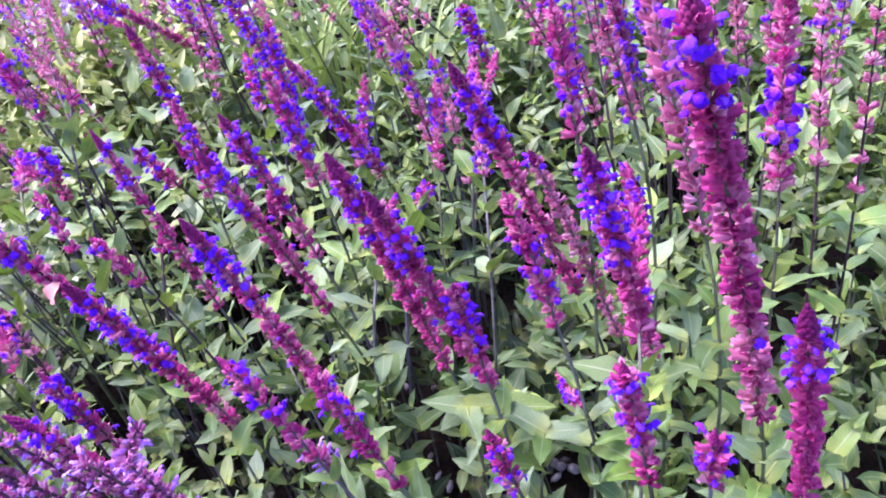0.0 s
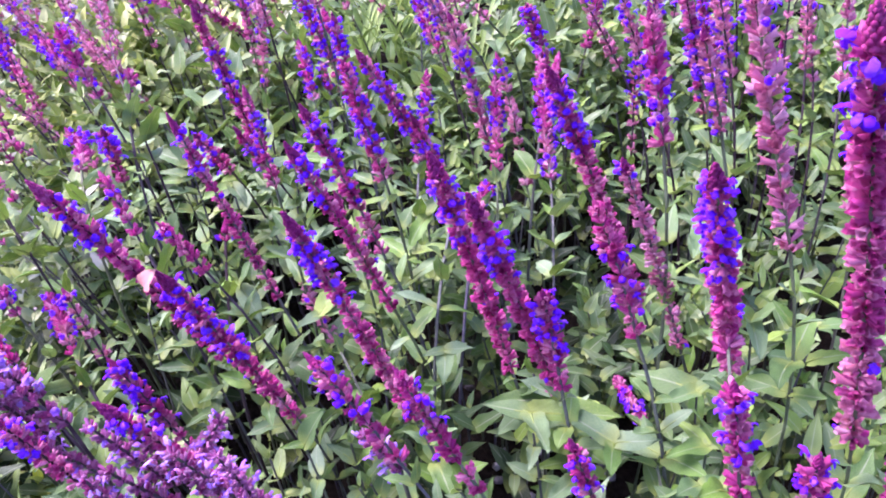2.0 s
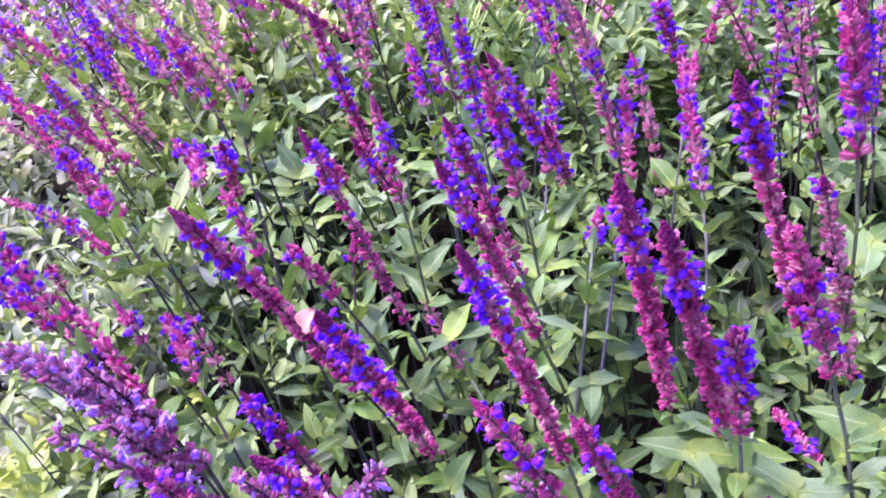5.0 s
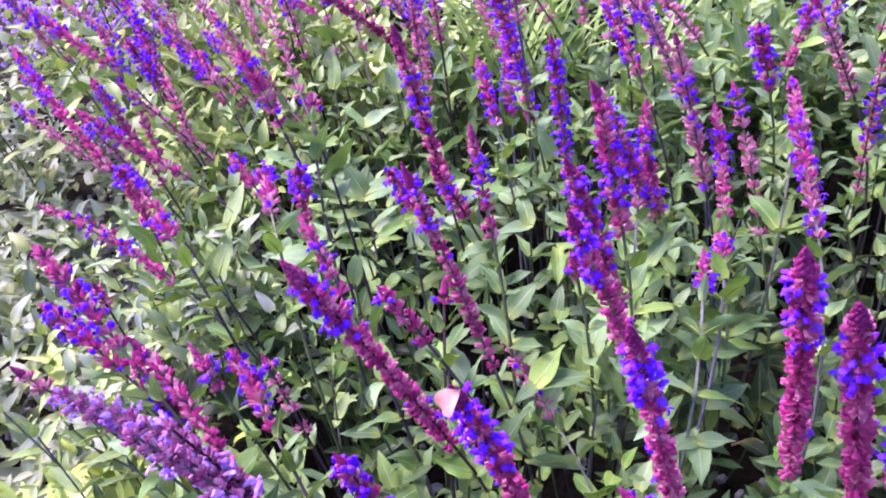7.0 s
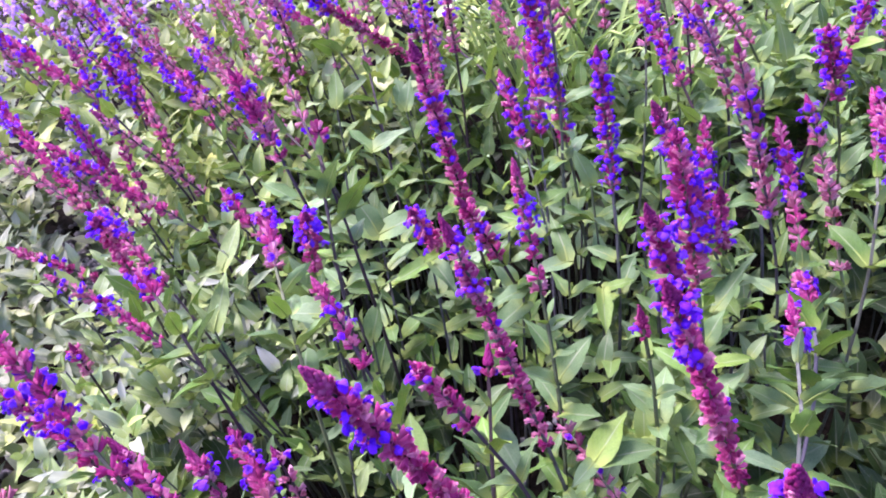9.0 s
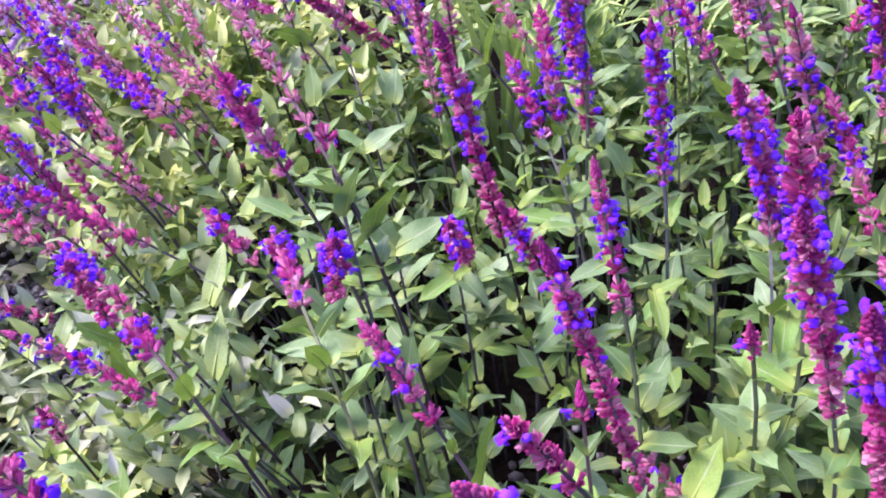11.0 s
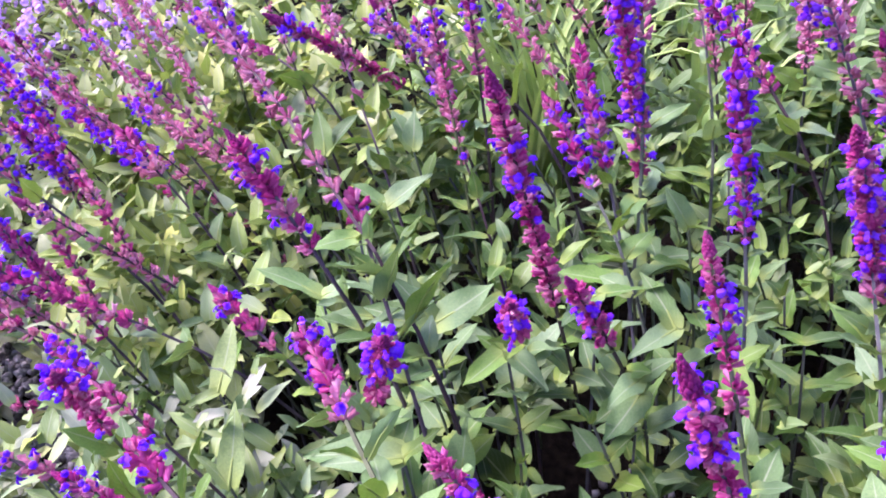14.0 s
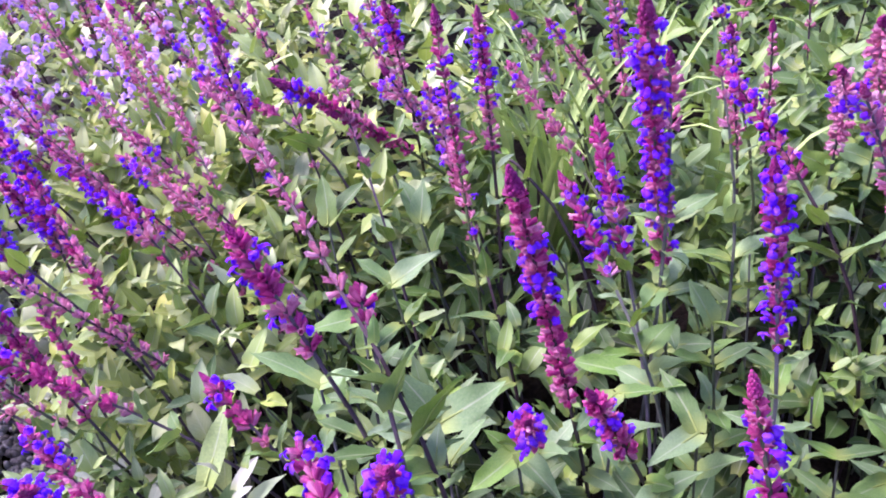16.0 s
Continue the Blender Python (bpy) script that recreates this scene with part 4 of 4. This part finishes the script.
near, further = 0, []
for j in range(18):
    for i in range(28):
        x, y = -0.60 + 0.039 * i + rng.uniform(-0.019, 0.019), 0.22 + 0.038 * j + rng.uniform(-0.019, 0.019)
        if not free(x, y) or x < bed_edge(y):
            continue
        h = 0.20 + 0.03 * noise.noise(Vector((x * 7, y * 7, 1))) + rng.uniform(-0.035, 0.025)
        if near >= 285 or x > 0.32:
            further.append((x, y))
            continue
        leafy_shoot(x, y, h, (rng.uniform(-0.05, 0.015), rng.uniform(-0.02, 0.03)), rng, 3, LEAVES_PALE if x + 0.25 * (y - 0.6) < -0.27 + rng.uniform(-0.1, 0.1) else None)
        near += 1


def foliage(name, label, category, spots, material, rng, size, layers, height, rows=5):
    """Many leaves in one mesh, for growth too dense or too far to count: at each spot, pairs of leaves at several heights."""
    bm = bmesh.new()
    for x, y in spots:
        h = height * rng.uniform(0.75, 1.15)
        for k in range(layers):
            z, spin = h - k * rng.uniform(0.016, 0.03), rng.uniform(0, 6.28)
            if z < 0.01:
                break
            for q in (0, 1):
                m = Matrix.Translation((x + rng.uniform(-0.01, 0.01), y + rng.uniform(-0.01, 0.01), z)) @ Matrix.Rotation(spin + q * math.pi + rng.uniform(-0.3, 0.3), 4, "Z") @ Matrix.Rotation(radians(50 - 14 * k + rng.uniform(-15, 15)), 4, "X") @ Matrix.Rotation(rng.uniform(-0.3, 0.3), 4, "Y")
                big = size * (0.6 if k == 0 else 1.0) * rng.uniform(0.75, 1.2)
                add_leaf(bm, m, big, big * rng.uniform(0.33, 0.46), rng.uniform(0.1, 0.45), rng.uniform(0.1, 0.8), rng, rows=rows)
    return tagged(new(name, mesh_of(name, bm, material)), label, category, kind="stuff")


rng = random.Random(33)
spots = []
for _ in range(4200):
    x, y = rng.uniform(-1.3, 2.2), rng.uniform(-0.7, 2.9)
    edge = ((x - 0.55) / 1.55) ** 2 + ((y - 1.1) / 1.65) ** 2 + 0.35 * noise.noise(Vector((x * 2.5, y * 2.5, 8)))
    inner = -1.05 < x < (0.92 if y > 0.76 else 0.46) and 0.14 < y < 1.72
    if edge < 1 and not inner and (x > bed_edge(y) or y > 1.5):
        spots.append((x, y))
foliage("outer_foliage", "green salvia foliage where the bed goes on beyond the path", "foliage", spots, LEAF_LOW, rng, 0.05, 2, 0.20, 3)
rng = random.Random(31)
spots = [(x, y) for x, y in ((rng.uniform(-1.1, 0.95), rng.uniform(0.78, 1.75)) for _ in range(2000)) if x > bed_edge(y) - 0.2 and free(x, y)]
spots += [(x + rng.uniform(-0.02, 0.02), y + rng.uniform(-0.02, 0.02)) for x, y in further for _ in (0, 1)]
lit_spots = [(x, y) for x, y in spots if x < -0.22 + rng.uniform(-0.12, 0.12)]
spots = sorted(set(spots) - set(lit_spots))
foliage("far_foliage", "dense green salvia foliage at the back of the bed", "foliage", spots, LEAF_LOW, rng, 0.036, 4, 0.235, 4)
foliage("young_foliage", "yellow-green salvia leaves at the back of the bed, sunlight put into their colour", "foliage", lit_spots, LEAF_SUN, rng, 0.034, 4, 0.245, 4)
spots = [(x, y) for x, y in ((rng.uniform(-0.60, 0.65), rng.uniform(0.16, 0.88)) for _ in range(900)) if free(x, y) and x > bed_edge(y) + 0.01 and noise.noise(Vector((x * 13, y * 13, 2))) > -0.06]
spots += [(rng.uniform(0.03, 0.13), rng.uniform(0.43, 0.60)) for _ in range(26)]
foliage("low_foliage", "dark green salvia leaves under the shoots, shade put into their colour", "foliage", spots, LEAF_DEEP, rng, 0.036, 3, 0.14)
spots = [(x, y) for x, y in ((rng.uniform(-0.60, 0.45), rng.uniform(0.18, 0.88)) for _ in range(1000)) if free(x, y) and x > bed_edge(y) + 0.02 and noise.noise(Vector((x * 16, y * 16, 5))) > -0.04]
lit_spots = [(x, y) for x, y in spots if x < -0.29 + rng.uniform(-0.1, 0.1)]
spots = [q for q in spots if q not in set(lit_spots)]
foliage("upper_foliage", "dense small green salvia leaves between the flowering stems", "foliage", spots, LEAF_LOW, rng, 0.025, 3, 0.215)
lit_spots += [(x, y) for x, y in ((rng.uniform(-0.58, -0.34), rng.uniform(0.5, 1.0)) for _ in range(420)) if x > bed_edge(y) + 0.01 and free(x, y)]
sunny = [(x, y) for x, y in lit_spots if y > 0.62]
lit_spots = [(x, y) for x, y in lit_spots if y <= 0.62 and noise.noise(Vector((x * 16, y * 16, 9))) > -0.1]
foliage("sunny_foliage", "yellow-green salvia leaves between the faded stems, brightened in colour as if sunlit", "foliage", sunny, LEAF_SUN, rng, 0.026, 3, 0.235)
foliage("edge_foliage", "small pale green salvia leaves between the leaning stems, sheen put into their colour", "foliage", lit_spots, LEAF_PALE, rng, 0.023, 3, 0.225)
spots = [(rng.gauss(-0.70, 0.07), rng.gauss(0.86, 0.08)) for _ in range(60)] + [(rng.uniform(-1.0, -0.62), rng.uniform(0.75, 1.3)) for _ in range(120)] + [(rng.uniform(-0.72, -0.42), rng.uniform(0.36, 0.80)) for _ in range(210)]
spots = [(x, y) for x, y in spots if abs(x + 0.505 + 0.8 * (y - 0.615)) > 0.03 or not 0.56 < y < 0.88]
foliage("grey_foliage", "low grey-green leafy ground cover beside the bed", "foliage", spots, LEAF_GREY, rng, 0.032, 4, 0.10)
spots = [(rng.gauss(-0.425, 0.042), rng.gauss(0.378, 0.033)) for _ in range(60)] + [(rng.gauss(-0.50, 0.04), rng.gauss(0.55, 0.05)) for _ in range(3)]
foliage("lime_foliage", "yellow-green leafy clump at the bed's edge", "foliage", spots, LEAF_LIME, rng, 0.036, 4, 0.13)


# ---- pale lavender catmint at the near edge ----
def catmint(tip, foot, rng, full=True):
    tip, foot = Vector(tip), Vector(foot)
    ground = Vector((foot.x + 0.02, foot.y, 0))
    thing = tagged(new("catmint_stem"), "pale lavender catmint spike with small flowers", "flower", "catmint stems")
    thing.location = ground
    a, c = foot - ground, tip - ground
    line = [Vector((0, 0, 0)).lerp(a * 0.9, i / 4) for i in range(5)] + [a.lerp(c, i / 6) for i in range(7)]
    bm = bmesh.new()
    add_stalk(bm, line, [0.0016 - 0.0008 * i / 11 for i in range(12)], 4)
    part_of("stem", mesh_of("stem", bm, STEM, False), thing, Matrix())
    length = (c - a).length
    n = max(3, int(length / 0.0068))
    pieces = []
    for i in range(n):
        p, d = along([a, c], i / (n - 1))
        v = rng.randrange(len(WHORL))
        m = frame_on(p, d, rng.uniform(0, 6.28), 0.0058 * (1.15 - 0.4 * i / n))
        bloom = [(rng.choice(CAT_FLOWERS), seat @ Matrix.Rotation(rng.uniform(-0.6, 0.6), 4, "Z") @ Matrix.Diagonal((0.75, 0.75, 1.25, 1)) @ Matrix.Scale(rng.uniform(0.75, 1.1), 4)) for seat in SEATS[v] if rng.random() < 0.26]
        if full:
            whorl = part_of("calyx_whorl", CAT_WHORL[v], thing, m)
            whorl["kind"] = "stuff"
            for me, seat in bloom:
                part_of("flower", me, whorl, seat)
        else:
            pieces += [(CAT_WHORL[v], m, 0)] + [(me, m @ seat, 1) for me, seat in bloom]
    if pieces:
        part_of("flower_spike", joined("flower_spike", pieces, [LAVENDER_CALYX, LAVENDER]), thing, Matrix())["kind"] = "stuff"
    for k in (1, 2, 3):
        p, d = along(line[:5], k / 3.2)
        leaf_pair(thing, p, d, k * 1.57, 0.028, rng, 30)


CAT_WHORL = []
for me in WHORL:
    own = me.copy()
    own.materials[0] = LAVENDER_CALYX
    CAT_WHORL.append(own)
CAT_FLOWERS = flower_meshes(5, LAVENDER)
rng = random.Random(51)
catmint((-0.281, 0.277, 0.371), (-0.223, 0.266, 0.316), rng)
catmint((-0.262, 0.246, 0.366), (-0.220, 0.262, 0.279), rng)
catmint((-0.136, 0.247, 0.338), (-0.162, 0.250, 0.297), rng)
catmint((-0.081, 0.280, 0.278), (-0.065, 0.281, 0.246), rng)
catmint((-0.337, 0.315, 0.345), (-0.275, 0.299, 0.332), rng)
catmint((-0.356, 0.329, 0.325), (-0.283, 0.310, 0.313), rng)
catmint((-0.183, 0.227, 0.330), (-0.163, 0.235, 0.284), rng)
catmint((-0.192, 0.242, 0.342), (-0.171, 0.246, 0.291), rng, False)
catmint((-0.168, 0.234, 0.345), (-0.145, 0.239, 0.291), rng, False)
catmint((-0.147, 0.222, 0.349), (-0.127, 0.231, 0.289), rng, False)
catmint((-0.187, 0.217, 0.341), (-0.180, 0.224, 0.290), rng, False)
catmint((-0.127, 0.219, 0.352), (-0.121, 0.230, 0.290), rng, False)
catmint((-0.267, 0.276, 0.360), (-0.258, 0.291, 0.304), rng, False)
catmint((-0.249, 0.257, 0.358), (-0.243, 0.274, 0.294), rng, False)
catmint((-0.352, 0.332, 0.314), (-0.292, 0.305, 0.308), rng, False)
catmint((-0.288, 0.283, 0.358), (-0.267, 0.296, 0.303), rng, False)
catmint((-0.274, 0.289, 0.358), (-0.254, 0.293, 0.303), rng, False)
bm = bmesh.new()
for _ in range(3600):
    x, y = rng.uniform(-1.1, -0.40), rng.uniform(0.86, 1.6)
    if x > -0.36 - 0.25 * rng.random() or noise.noise(Vector((x * 6, y * 6, 5))) < -0.12 or (x + 0.7) ** 2 / 0.2 + (y - 1.2) ** 2 / 0.2 > 1 + rng.uniform(-0.3, 0.3):
        continue
    for _ in range(3):
        m = Matrix.Translation((x + rng.gauss(0, 0.005), y + rng.gauss(0, 0.005), rng.uniform(0.22, 0.34))) @ Euler((rng.uniform(-1, 1), rng.uniform(-1, 1), rng.uniform(0, 6.28))).to_matrix().to_4x4()
        add_flower(bm, m, rng.uniform(0.006, 0.0095), rng)
tagged(new("catmint_bloom", mesh_of("catmint_bloom", bm, HAZE)), "mass of lavender catmint flowers, paled in colour to stand in for haze", "flower", kind="stuff")


# ---- grass, pebbles, twig and fallen bits ----
def grass_tuft(x, y, count, reach, rng):
    thing = tagged(new("grass_tuft"), "tuft of arching light green grass blades", "grass", "grass tufts")
    thing.location = (x, y, 0)
    for _ in range(count):
        bm, a = bmesh.new(), rng.uniform(0, 6.28)
        uvl = bm.loops.layers.uv.verify()
        far, high, w, last = reach * rng.uniform(0.5, 1.1), rng.uniform(0.29, 0.38), rng.uniform(0.0024, 0.0042), None
        for i in range(9):
            t = i / 8
            c = Vector((math.cos(a) * far * t ** 1.6, math.sin(a) * far * t ** 1.6, high * (1.35 * t - 0.5 * t ** 3)))
            s = Vector((-math.sin(a), math.cos(a), 0.2)) * w * (1 - t ** 3) + Vector((1e-5, 0, 0))
            now = [bm.verts.new(c - s), bm.verts.new(c - Vector((0, 0, w * 0.5))), bm.verts.new(c + s)]
            if last:
                for f, u in (((last[0], last[1], now[1], now[0]), 0.25), ((last[1], last[2], now[2], now[1]), 0.75)):
                    for loop in bm.faces.new(f).loops:
                        loop[uvl].uv = (u, t)
            last = now
        part_of("blade", mesh_of("blade", bm, GRASS), thing, Matrix())


rng = random.Random(61)
grass_tuft(-0.13, 0.86, 26, 0.13, rng)
grass_tuft(-0.165, 0.83, 14, 0.10, rng)
grass_tuft(-0.085, 0.86, 16, 0.12, rng)
grass_tuft(-0.03, 0.80, 8, 0.10, rng)
bm = bmesh.new()
for _ in range(200):
    cx, cy = rng.choice(((0.07, 0.46), (-0.155, 0.55), (-0.60, 0.55)))
    m = Matrix.Translation((cx + rng.gauss(0, 0.05), cy + rng.gauss(0, 0.045), 0.008)) @ Euler((rng.random() * 6, rng.random() * 6, 0)).to_matrix().to_4x4() @ Matrix.Diagonal((rng.uniform(0.003, 0.008), rng.uniform(0.003, 0.007), rng.uniform(0.002, 0.005), 1))
    bmesh.ops.create_icosphere(bm, subdivisions=1, radius=1.0, matrix=m)
for _ in range(900):
    y = rng.uniform(0.57, 0.88)
    m = Matrix.Translation((-0.505 - 0.8 * (y - 0.615) + rng.gauss(0, 0.022), y + rng.gauss(0, 0.02), 0.008)) @ Euler((rng.random() * 6, rng.random() * 6, 0)).to_matrix().to_4x4() @ Matrix.Diagonal((rng.uniform(0.003, 0.007), rng.uniform(0.003, 0.006), rng.uniform(0.002, 0.005), 1))
    bmesh.ops.create_icosphere(bm, subdivisions=1, radius=1.0, matrix=m)
tagged(new("gravel", mesh_of("gravel", bm, PEBBLE)), "small grey pebbles lying on the soil", "gravel", kind="stuff")
bm = bmesh.new()
add_stalk(bm, [Vector((0, 0, 0)), Vector((0.018, 0.004, 0.006)), Vector((0.03, 0.0, 0.003)), Vector((0.031, 0.004, 0.014))], [0.0012, 0.0011, 0.001, 0.0007], 5)
tagged(new("twig", mesh_of("twig", bm, DRY)), "small pale hooked twig lying on the soil", "twig").location = (0.043, 0.525, 0.012)
bm = bmesh.new()
add_leaf(bm, Matrix(), 0.0105, 0.009, 0.25, 0.4, random.Random(3), rows=6, teeth=0.02)
ob = tagged(new("fallen_petal", mesh_of("fallen_petal", bm, PINK)), "pale pink fallen petal caught on a flower spike", "petal")
ob.matrix_world = Matrix.Translation((-0.158, 0.270, 0.401)) @ Euler((0.9, 0.3, -0.9)).to_matrix().to_4x4()
